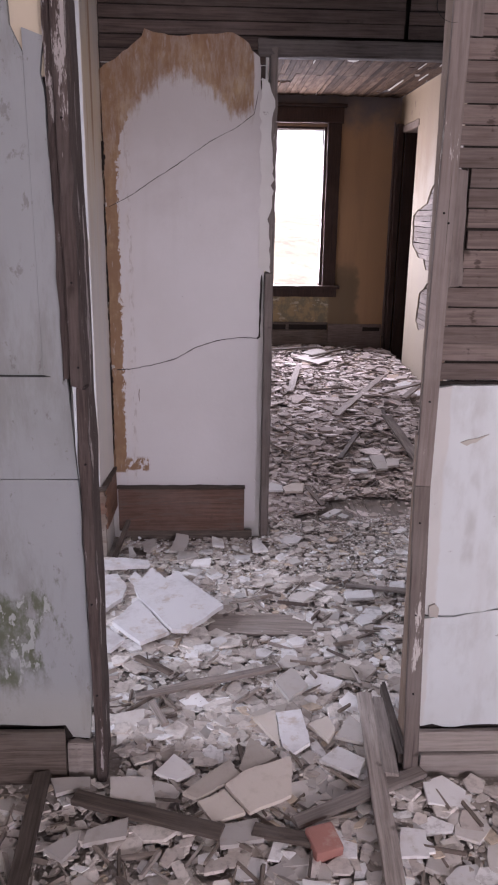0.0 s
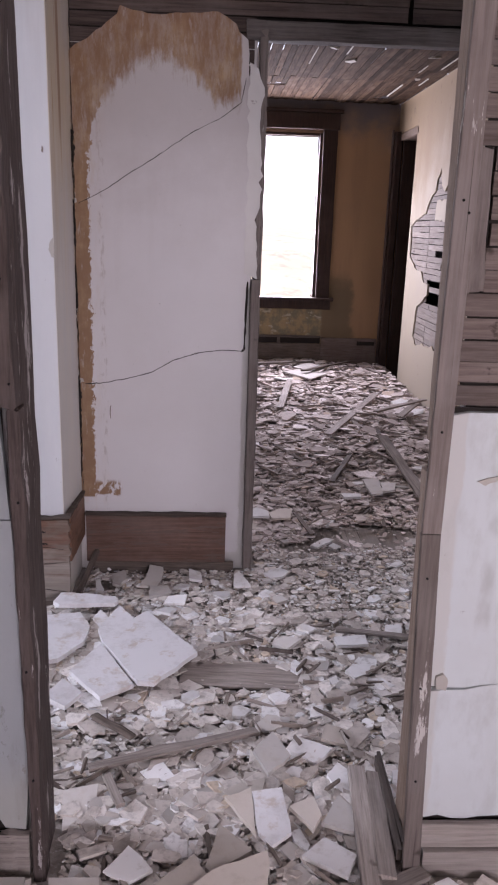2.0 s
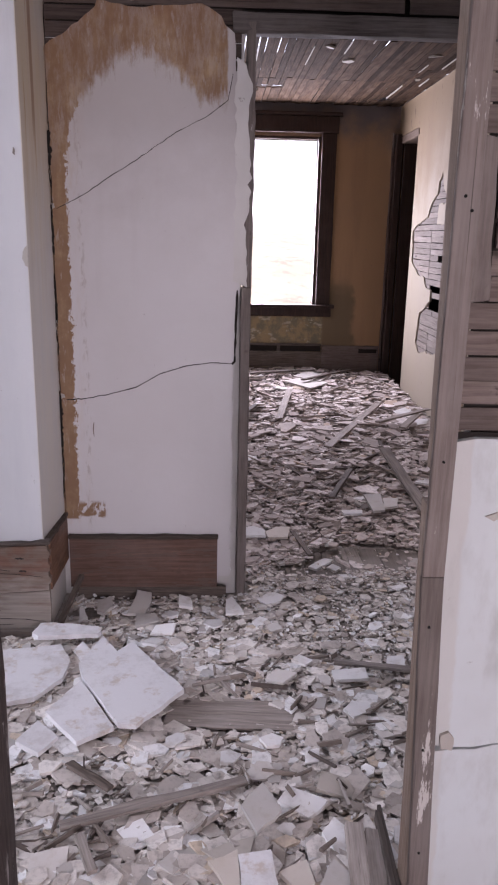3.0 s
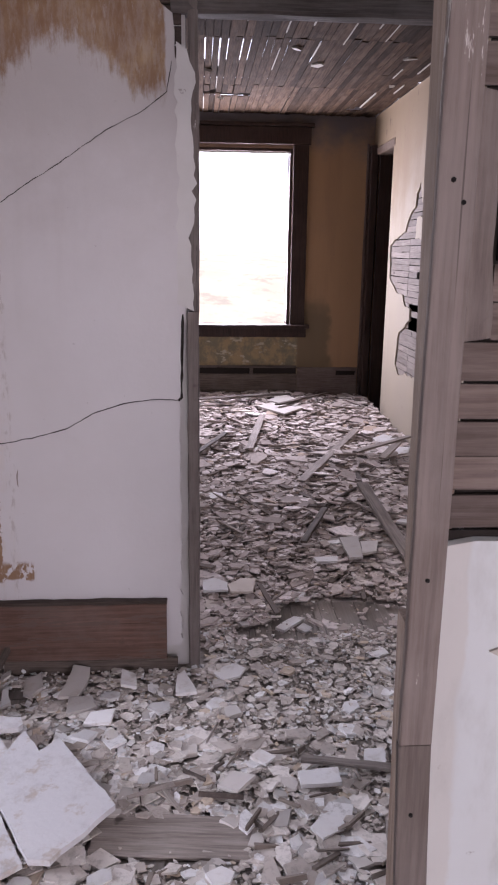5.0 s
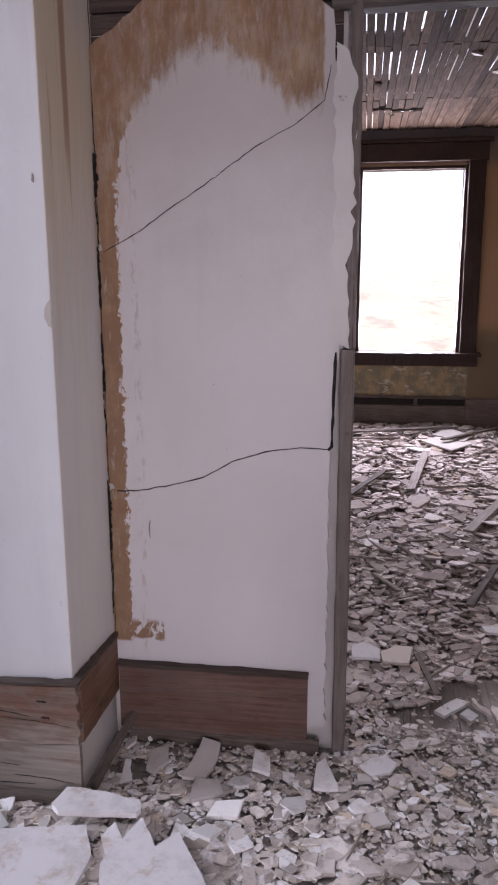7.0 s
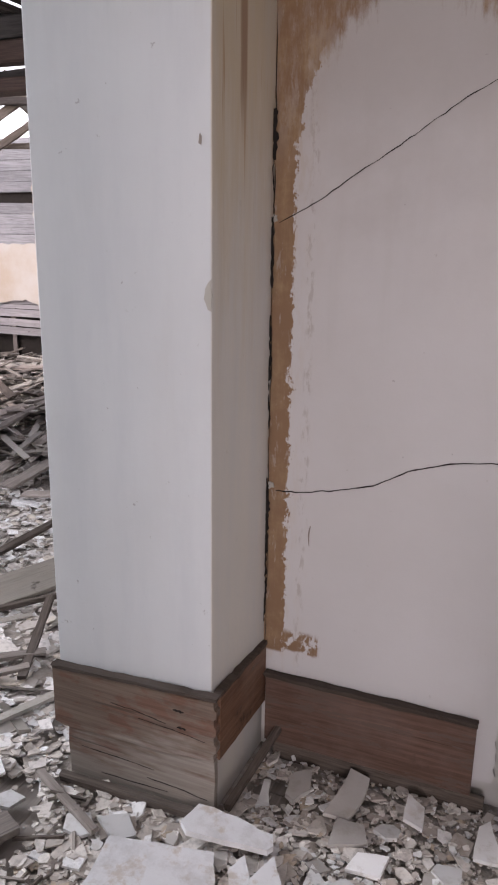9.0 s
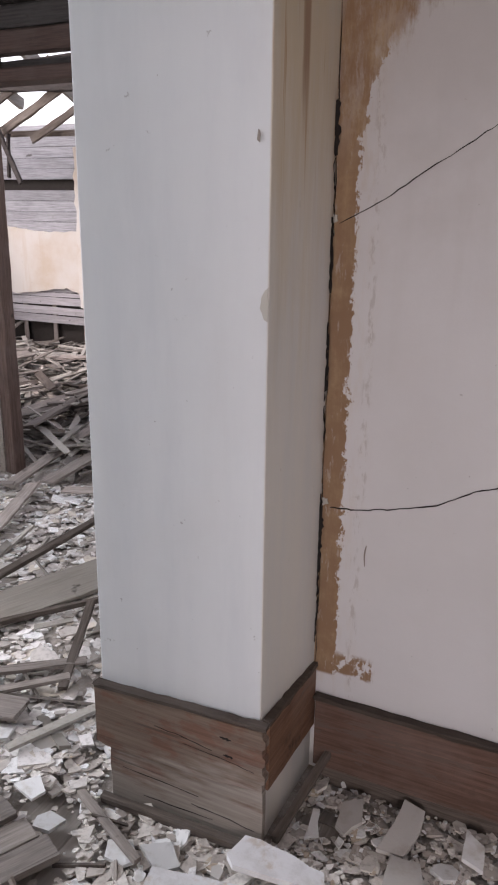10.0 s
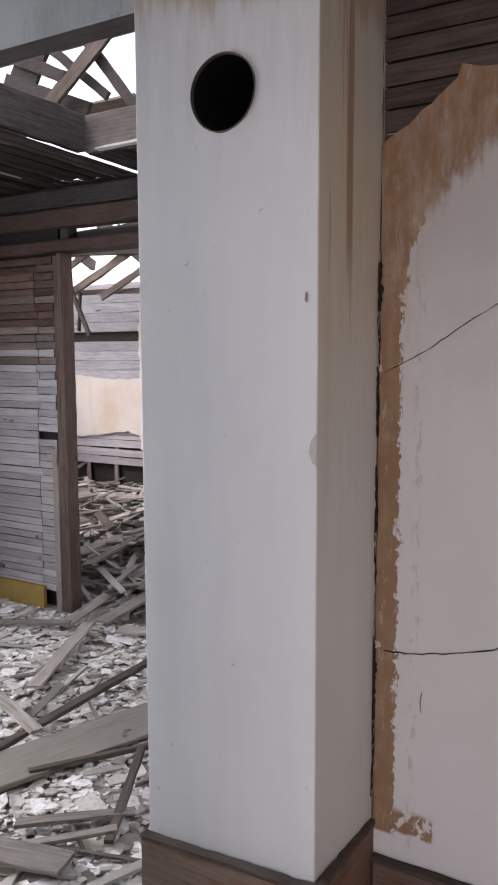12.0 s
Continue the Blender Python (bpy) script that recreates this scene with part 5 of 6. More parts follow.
# rear wall of the collapsed room: siding, a plaster remnant, laths and open studs
rear = thing("wall_rear", "gutted outer wall with siding, plaster remnant and bare studs", "wall", kind="structure")
z = 1.28
while z < 2.10:
    if not 1.63 < z < 1.68:
        bm = worn_board(-5.3, -2.4, 8.0, 8.02, z, z + 0.088, "x", seed=int(z * 100), cuts=10)
        part("siding_board", bm, WOOD_SIDING, rear)
    z += 0.09
part("plaster_remnant", sheet(ragged([(-4.75, 0.80), (-4.55, 0.72), (-4.2, 0.76), (-3.95, 0.80), (-3.72, 0.72), (-3.72, 1.30), (-4.1, 1.28), (-4.6, 1.32), (-4.95, 1.7), (-5.3, 1.75), (-5.3, 0.9)], 0.04, 0.006, 131), "y", 7.955, 0.03), PLASTER_OLD, rear, "cream plaster remnant")
for i in range(8):
    zz = 0.47 + 0.0385 * i
    lath_row(rear, GREY_LATHS, (-5.3, 7.975, zz), 2.9, rng.uniform(-0.01, 0.01))
for x in (-5.2, -4.85, -4.5, -4.15, -3.8, -3.4, -3.0):
    part("stud", worn_board(x, x + 0.045, 7.985, 7.998, 0.0, 0.75, "z", seed=int(-x * 100), cuts=6), WOOD_POST, rear)
bm = bmesh.new()
box(bm, -5.3, -2.4, 8.03, 8.06, 0.0, 2.08)
part("sheathing", bm, CAVITY_SHADE, rear)
part("plaster_panel", sheet(ragged([(-3.33, 0.72), (-3.1, 0.70), (-2.6, 0.72), (-2.6, 2.05), (-3.1, 2.0), (-3.33, 1.93)], 0.05, 0.012, 133), "y", 7.35, 0.03), PLASTER_OLD, rear, "yellowed hanging plaster panel")

# ---- floorboards that can be seen between the rubble ----
unit = []
for s in range(4):
    bm = worn_board(0, 0.086, 0, 1, 0, 0.022, "y", seed=140 + s, wear=0.0012, cuts=2)
    me = bpy.data.meshes.new("floorboard")
    bm.to_mesh(me), bm.free()
    me.materials.append(WOOD_FLOOR)
    unit.append(me)
for i in range(33):
    for y0, y1 in ((1.2, 3.05 + 0.4 * (i % 3)), (3.055 + 0.4 * (i % 3), 5.2)):
        ob = new("floorboard", unit[(i * 7 + int(y0)) % 4])
        ob.parent = floor
        ob.matrix_basis = Matrix.Translation((-0.9 + 0.088 * i, y0, -0.020)) @ Matrix.Diagonal((1, y1 - y0, 1, 1))

# ---- rubble ----


def level(x, y):
    """How high the litter lies."""
    h = 0.012 + 0.02 * (noise.noise(Vector((x * 2.1, y * 2.1, 0.3))) + 0.4)
    if y > 4.0 and x > -0.6:
        h += 0.075 * min(1, max(0, (y - 4.5) / 0.9)) + 0.05 * min(1, max(0, (y - 7.0) / 1.2))
        h += 0.05 * max(0, 1 - ((x - 1.75) / 0.5) ** 2) * max(0, 1 - ((y - 5.9) / 0.9) ** 2)
    elif y < 2.75:
        h += 0.02 * min(1, (2.75 - y) / 0.3)
    if x < -0.6:
        h += 0.02
        if y > 5.6:
            h += 0.20 * min(1, (y - 5.6) / 1.3) * (0.8 + 0.5 * noise.noise(Vector((x * 1.6, y * 1.6, 5))))
    return max(0.002, h)


BARE = ((0.60, 3.21, 0.20, 0.075), (1.25, 4.36, 0.30, 0.15), (1.0, 4.22, 0.2, 0.09), (-0.55, 3.42, 0.16, 0.2), (0.09, 3.84, 0.06, 0.05))
BLOCKS = ((-0.49, 0.0, 3.67, 4.1), (-3.4, -2.33, 5.44, 5.64), (-0.62, 0.69, 3.985, 4.12), (-1.7, 0.19, 2.39, 2.58), (0.925, 2.7, 2.39, 2.58))


def clear(x, y, pad=0.0):
    if any(x0 - pad < x < x1 + pad and y0 - pad < y < y1 + pad for x0, x1, y0, y1 in BLOCKS):
        return False
    return True


def bare(x, y):
    return any(((x - cx) / rx) ** 2 + ((y - cy) / ry) ** 2 < 1 for cx, cy, rx, ry in BARE)


def bed(name, x0, x1, y0, y1, n, label):
    """The dust and crumbs under the pieces."""
    bm = bmesh.new()
    grid = [[bm.verts.new((x0 + (x1 - x0) * i / n, y0 + (y1 - y0) * j / n, 0)) for i in range(n + 1)] for j in range(n + 1)]
    for row in grid:
        for v in row:
            x, y = v.co.x, v.co.y
            d = min([((x - cx) / rx) ** 2 + ((y - cy) / ry) ** 2 for cx, cy, rx, ry in BARE])
            full = level(x, y) - 0.006 + 0.004 * noise.noise(v.co * 30)
            k = min(1, max(0, (d - 0.65) / 1.8)) ** 0.8
            v.co.z = full * k - 0.004 * (1 - k)
    for j in range(n):
        for i in range(n):
            f = bm.faces.new((grid[j][i], grid[j][i + 1], grid[j + 1][i + 1], grid[j + 1][i]))
            f.smooth = True
    return tagged(part(name, bm, DIRT), label, "rubble", kind="stuff")


def chips(name, zone, count, sizes, material, label, seed, thick=(0.0025, 0.007), tilt=0.12, keep_bare=0.06, lift=0.012):
    """Broken flat pieces by the thousand, in one mesh."""
    r = random.Random(seed)
    x0, x1, y0, y1 = zone
    verts, faces = [], []
    made = 0
    while made < count:
        x, y = r.uniform(x0, x1), r.uniform(y0, y1)
        size = sizes[0] * (sizes[1] / sizes[0]) ** (r.random() ** 1.5)
        if not clear(x, y, size * 0.3) or bare(x, y) and r.random() > keep_bare:
            made += 0.3
            continue
        made += 1
        k = r.choice((4, 4, 5, 5, 6))
        long = r.uniform(1.0, 1.5)
        m = Matrix.Translation((x, y, level(x, y) + r.uniform(-0.002, lift))) @ Matrix.Rotation(r.uniform(0, 6.28), 4, "Z") @ Matrix.Rotation(r.gauss(0, tilt), 4, "X") @ Matrix.Rotation(r.gauss(0, tilt), 4, "Y")
        t = r.uniform(*thick) * min(1.0, 0.35 + size * 9)
        a0 = r.uniform(0, 6.28)
        ring = []
        for i in range(k):
            a = a0 + 6.283 * (i + r.uniform(-0.3, 0.3)) / k
            q = size * 0.52 * r.uniform(0.74, 1.14)
            ring.append((q * math.cos(a) * long, q * math.sin(a) / long))
        base = len(verts)
        for u, v in ring:
            verts.append(m @ Vector((u * 0.975, v * 0.975, t)))
        for u, v in ring:
            verts.append(m @ Vector((u, v, -t * 0.4)))
        faces.append([base + i for i in range(k)])
        for i in range(k):
            j = (i + 1) % k
            faces.append((base + k + i, base + k + j, base + j, base + i))
    me = bpy.data.meshes.new(name)
    me.from_pydata(verts, [], faces)
    me.materials.append(material)
    return tagged(new(name, me), label, "rubble", kind="stuff")


bed("dust_bed_hall", -0.9, 2.16, 1.1, 4.1, 110, "brown dust and crumbs on the hall floor")
bed("dust_bed_middle_room", -0.5, 2.16, 4.1, 8.4, 90, "brown dust and crumbs on the middle room floor")
bed("dust_bed_west", -3.35, -0.62, 2.6, 5.5, 60, "grey dust and crumbs on the west room floor")
bed("dust_bed_rear", -5.3, -1.5, 5.5, 7.95, 50, "grey dust heap in the collapsed room")

chips("plaster_crumbs", (-0.7, 2.0, 2.5, 4.5), 24000, (0.007, 0.024), RUBBLE, "small grey plaster crumbs", 201)
chips("plaster_rubble", (-0.7, 2.0, 2.5, 4.2), 4600, (0.020, 0.062), RUBBLE, "broken grey and white plaster pieces", 202, lift=0.013)
chips("plaster_rubble", (-0.3, 1.1, 2.5, 3.6), 500, (0.05, 0.095), RUBBLE, "flat plates of broken plaster", 211, tilt=0.07, lift=0.014, keep_bare=0.0)
chips("plaster_crumbs", (-0.5, 1.6, 1.3, 2.6), 11000, (0.007, 0.024), RUBBLE, "small grey plaster crumbs", 203)
chips("plaster_rubble", (-0.5, 1.6, 1.3, 2.75), 2600, (0.03, 0.085), RUBBLE, "broken grey plaster pieces", 204, lift=0.016)
chips("plaster_rubble", (0.0, 2.12, 4.25, 8.38), 12500, (0.026, 0.085), RUBBLE_BROWN_DIM, "broken grey plaster pieces", 205, tilt=0.14, lift=0.026)
chips("plaster_rubble", (0.0, 2.12, 5.0, 8.38), 560, (0.08, 0.17), RUBBLE_BROWN_DIM, "larger flat plaster pieces", 206, tilt=0.09, lift=0.034, keep_bare=0.0)
chips("plaster_crumbs", (0.3, 2.12, 4.1, 6.0), 9000, (0.01, 0.03), RUBBLE_BROWN_DIM, "small grey plaster crumbs", 207, lift=0.02)
chips("plaster_rubble", (-3.3, -0.5, 2.65, 5.5), 11000, (0.018, 0.07), RUBBLE_PALE, "pale broken plaster", 208)
chips("plaster_rubble", (-3.3, -0.5, 2.65, 5.5), 420, (0.07, 0.16), RUBBLE_PALE, "larger pale plaster pieces", 209, tilt=0.09)
chips("plaster_rubble", (-5.2, -1.6, 5.6, 7.9), 2500, (0.04, 0.14), RUBBLE_PALE, "pale plaster among fallen timber", 210)


def splinters(name, zone, count, lengths, widths, material, label, seed, tilt=0.12, lift=0.03):
    """Slivers and broken laths in one mesh."""
    r = random.Random(seed)
    verts, faces = [], []
    made = 0
    while made < count:
        x, y = r.uniform(*zone[:2]), r.uniform(*zone[2:])
        n = r.uniform(*lengths)
        a = r.uniform(0, 6.28)
        made += 1
        if -0.25 < x < 0.52 and 3.0 < y < 3.72 or bare(x, y):
            continue
        if not all(clear(x + math.cos(a) * n * f, y + math.sin(a) * n * f, 0.01) for f in (-0.5, -0.25, 0, 0.25, 0.5)):
            continue
        m = Matrix.Translation((x, y, level(x, y) + r.uniform(0.004, lift))) @ Matrix.Rotation(a, 4, "Z") @ Matrix.Rotation(r.gauss(0, tilt), 4, "Y") @ Matrix.Rotation(r.gauss(0, 0.3), 4, "X")
        w, t = r.uniform(*widths) / 2, r.uniform(0.003, 0.007)
        base = len(verts)
        for u, v, q in ((-n / 2, -w, 0), (n / 2 + r.uniform(-1, 1) * w, -w, 0), (n / 2, w * r.uniform(0.2, 1), 0), (-n / 2 + r.uniform(-1, 1) * w, w, 0)):
            verts.append(m @ Vector((u, v, t)))
            verts.append(m @ Vector((u, v, -t)))
        faces.append((base, base + 2, base + 4, base + 6))
        for i in range(4):
            j = (i + 1) % 4
            faces.append((base + 2 * i, base + 2 * i + 1, base + 2 * j + 1, base + 2 * j))
    me = bpy.data.meshes.new(name)
    me.from_pydata(verts, [], faces)
    me.materials.append(material)
    return tagged(new(name, me), label, "splinters", kind="stuff")


SPLINTER = rubble_material("splintered_wood", [(0.0, (0.16, 0.13, 0.11)), (0.3, (0.24, 0.2, 0.17)), (0.6, (0.1, 0.08, 0.07)), (0.8, (0.34, 0.3, 0.27))])
SPLINTER_PALE = rubble_material("pale_splintered_wood", [(0.0, (0.25, 0.23, 0.205)), (0.3, (0.36, 0.335, 0.3)), (0.6, (0.15, 0.13, 0.115)), (0.8, (0.44, 0.41, 0.37))])
splinters("wood_splinters", (-0.5, 1.5, 1.4, 3.6), 560, (0.03, 0.13), (0.003, 0.012), SPLINTER, "dark wood splinters in the rubble", 221)
splinters("wood_splinters", (-0.1, 0.55, 1.8, 2.32), 90, (0.04, 0.14), (0.003, 0.008), SPLINTER, "dark slivers of shattered laths", 225, lift=0.02)
splinters("wood_splinters", (0.1, 2.1, 4.4, 8.3), 420, (0.06, 0.3), (0.008, 0.035), SPLINTER, "dark broken laths in the rubble", 222)
splinters("wood_splinters", (-3.2, -0.6, 2.7, 5.4), 160, (0.06, 0.4), (0.008, 0.035), SPLINTER_PALE, "grey broken laths", 223)
splinters("fallen_laths", (-5.1, -1.7, 5.7, 7.8), 900, (0.25, 0.9), (0.02, 0.05), SPLINTER_PALE, "heap of grey fallen laths and boards", 224, tilt=0.16, lift=0.14)

# ---- loose boards and laths ----


def loose_board(name, a, b, wide, thick, material, label, roll=0.0, seed=0, category="board", group="loose boards on the rubble"):
    a, b = Vector(a), Vector(b)
    n = (b - a).length
    bm = worn_board(-n / 2, n / 2, -wide / 2, wide / 2, -thick / 2, thick / 2, "x", seed=seed, wear=min(0.004, wide * 0.12), cuts=max(3, int(n / 0.08)))
    ob = part(name, bm, material)
    ob.matrix_world = Matrix.Translation((a + b) / 2) @ (b - a).to_track_quat("X", "Z").to_matrix().to_4x4() @ Matrix.Rotation(roll, 4, "X")
    return tagged(ob, label, category, group)


def on(x, y, up=0.02):
    return (x, y, level(x, y) + up)


LOOSE = (
    # x0, y0, x1, y1, width, thickness, dark, lift at both ends
    (0.885, 2.72, 0.815, 1.95, 0.044, 0.018, 0, 0.035, 0.045),
    (0.925, 2.70, 0.885, 2.36, 0.040, 0.016, 0, 0.03, 0.03),
    (0.945, 2.75, 0.925, 2.42, 0.012, 0.03, 1, 0.04, 0.03),
    (0.955, 2.78, 0.94, 2.44, 0.010, 0.03, 1, 0.03, 0.03),
    (0.004, 2.40, 0.028, 1.95, 0.042, 0.016, 1, 0.02, 0.03),
    (0.10, 2.315, 0.46, 2.195, 0.040, 0.016, 1, 0.02, 0.02),
    (0.63, 2.225, 0.972, 2.385, 0.036, 0.014, 0, 0.02, 0.02),
    (0.53, 2.205, 0.66, 2.172, 0.034, 0.014, 1, 0.02, 0.02),
    (0.20, 2.75, 0.64, 2.90, 0.028, 0.012, 0, 0.02, 0.02),
    (0.18, 2.98, 0.30, 2.88, 0.022, 0.010, 1, 0.02, 0.02),
    (0.25, 2.72, 0.30, 2.60, 0.022, 0.010, 0, 0.02, 0.02),
    (0.95, 3.46, 1.30, 3.38, 0.022, 0.012, 0, 0.02, 0.02),
    (0.42, 3.24, 0.80, 3.205, 0.13, 0.010, 0, -0.006, -0.006),
    (1.80, 6.95, 1.24, 5.72, 0.050, 0.014, 0, 0.03, 0.03),
    (1.16, 7.40, 1.00, 6.48, 0.050, 0.012, 0, 0.03, 0.02),
    (1.62, 6.10, 2.05, 6.45, 0.040, 0.012, 0, 0.05, 0.09),
    (1.52, 5.42, 1.60, 4.56, 0.060, 0.014, 0, 0.06, 0.03),
    (1.75, 5.95, 1.95, 6.35, 0.045, 0.012, 0, 0.04, 0.06),
    (1.15, 4.92, 1.30, 5.25, 0.030, 0.012, 1, 0.02, 0.03),
    (0.62, 7.9, 1.45, 8.15, 0.050, 0.014, 0, 0.03, 0.04),
    (1.30, 7.7, 1.80, 8.2, 0.040, 0.012, 1, 0.04, 0.04),
    (0.60, 6.2, 0.86, 6.85, 0.030, 0.012, 1, 0.03, 0.03),
    (0.015, 3.70, 0.045, 3.985, 0.020, 0.018, 1, 0.02, 0.08),
    (-0.44, 3.645, -0.03, 3.655, 0.024, 0.022, 1, 0.012, 0.012),
    (-0.50, 3.63, -0.24, 3.50, 0.022, 0.014, 0, 0.015, 0.02),
    (-1.44, 3.87, -1.06, 4.85, 0.20, 0.018, 2, 0.035, 0.035),
    (-1.474, 4.02, -1.474, 5.10, 0.035, 0.02, 1, 0.05, 0.06),
    (-2.06, 5.26, -1.77, 4.58, 0.07, 0.014, 0, 0.05, 0.03),
    (-0.80, 3.93, -1.02, 4.37, 0.028, 0.016, 1, 0.02, 0.05),
    (-1.10, 3.85, -0.82, 4.08, 0.045, 0.012, 0, 0.03, 0.03),
    (-1.28, 4.08, -1.02, 4.44, 0.022, 0.02, 1, 0.03, 0.03),
    (-1.0, 3.79, -0.81, 3.98, 0.03, 0.012, 0, 0.03, 0.03),
    (-1.80, 4.40, -1.42, 4.255, 0.05, 0.014, 0, 0.06, 0.06),
    (-1.20, 3.70, -0.82, 3.775, 0.09, 0.016, 0, 0.03, 0.04),
    (-2.20, 5.22, -2.29, 6.1, 0.07, 0.014, 0, 0.03, 0.07),
    (-2.05, 5.35, -2.0, 6.2, 0.10, 0.016, 0, 0.03, 0.08),
    (-2.75, 5.0, -2.18, 5.24, 0.045, 0.014, 0, 0.03, 0.04),
    (-1.9, 5.30, -1.2, 5.50, 0.060, 0.014, 0, 0.03, 0.06),
)
for i, (x0, y0, x1, y1, w, t, dark, h0, h1) in enumerate(LOOSE):
    up = 0.03 if y0 > 4.4 and x0 > 0 else 0.012
    h0, h1 = h0 + up, h1 + up
    loose_board("loose_board" if w > 0.034 else "loose_lath", on(x0, y0, h0), on(x1, y1, h1), w, t, WOOD_DRAB if dark == 2 else WOOD_LOOSE_DARK if dark else WOOD_LOOSE, "drab brown wide plank lying on broken plaster" if dark == 2 else "dark weathered wood strip lying on broken plaster" if dark else "grey weathered wood strip lying on broken plaster", rng.uniform(-0.12, 0.12), 300 + i)
# boards lying west of the chimney
for i in range(3):
    loose_board("loose_board", on(-0.78 + 0.085 * i, 3.10, 0.02), on(-0.62 + 0.085 * i, 3.50 - 0.02 * i, 0.02), 0.08, 0.018, WOOD_LOOSE, "grey floorboard lying loose by the chimney", 0.0, 340 + i)
r = random.Random(31)
for i in range(46):
    x, y, a, n = r.uniform(-4.6, -2.0), r.uniform(5.9, 7.6), r.uniform(0, 3.14), r.uniform(0.5, 1.4)
    dx, dy = math.cos(a) * n / 2, math.sin(a) * n / 2
    z = level(x, y) + r.uniform(0.03, 0.16)
    loose_board("fallen_board", (x - dx, y - dy, z + r.uniform(-0.08, 0.06)), (x + dx, y + dy, z + r.uniform(-0.06, 0.1)), r.uniform(0.04, 0.1), 0.018, WOOD_LOOSE_DARK if i % 4 == 0 else WOOD_LOOSE, "grey fallen board on the rubble heap", r.uniform(-0.5, 0.5), 400 + i, group="heap of fallen boards")


# ---- plaster slabs and larger fragments ----


def fragment(name, outline, thick, material, where, label, tilt=(0, 0), turn=0.0, rough=0.004, seed=0, group="plaster fragments"):
    bm = sheet(ragged(list(outline), 0.03, rough, seed), "y", 0.0, thick)
    bm.transform(Matrix.Rotation(-math.pi / 2, 4, "X"))
    bmesh.ops.recalc_face_normals(bm, faces=bm.faces[:])
    ob = part(name, bm, material)
    ob.matrix_world = Matrix.Translation(where) @ Matrix.Rotation(turn, 4, "Z") @ Matrix.Rotation(tilt[0], 4, "X") @ Matrix.Rotation(tilt[1], 4, "Y")
    return tagged(ob, label, "plaster fragment", group)


SLABS = (
    ([(0.155, 3.345), (0.29, 3.118), (0.34, 3.112), (0.468, 3.278), (0.285, 3.556), (0.24, 3.50), (0.182, 3.596), (0.127, 3.433)], 0.066, (0.01, -0.02), "large white plaster slab with tan scuffs"),
    ([(0.074, 3.184), (0.186, 3.051), (0.278, 3.118), (0.15, 3.338)], 0.058, (0.02, 0.01), "white plaster slab broken at one corner"),
    ([(-0.20, 3.50), (0.047, 3.558), (0.095, 3.463), (0.088, 3.36), (0.024, 3.258), (-0.15, 3.2)], 0.058, (0.01, 0.02), "white plaster slab lying flat"),
    ([(-0.055, 3.588), (-0.04, 3.655), (0.0, 3.66), (0.16, 3.642), (0.174, 3.61), (0.165, 3.592), (-0.03, 3.566)], 0.082, (0.0, 0.03), "long white plaster bar"),
    ([(0.095, 3.53), (0.125, 3.475), (0.165, 3.51), (0.115, 3.58)], 0.052, (0.1, 0.0), "small white plaster slab"),
    ([(0.02, 3.06), (0.09, 3.02), (0.13, 3.09), (0.06, 3.15)], 0.05, (0.05, 0.1), "white plaster slab stained at its edge"),
)
for i, (o, z, tilt, label) in enumerate(SLABS):
    c = Vector((sum(p[0] for p in o) / len(o), sum(p[1] for p in o) / len(o)))
    fragment("plaster_slab", [(p[0] - c.x, p[1] - c.y) for p in o], 0.016, SLAB, (c.x, c.y, z), label, tilt, rough=0.002, seed=500 + i)
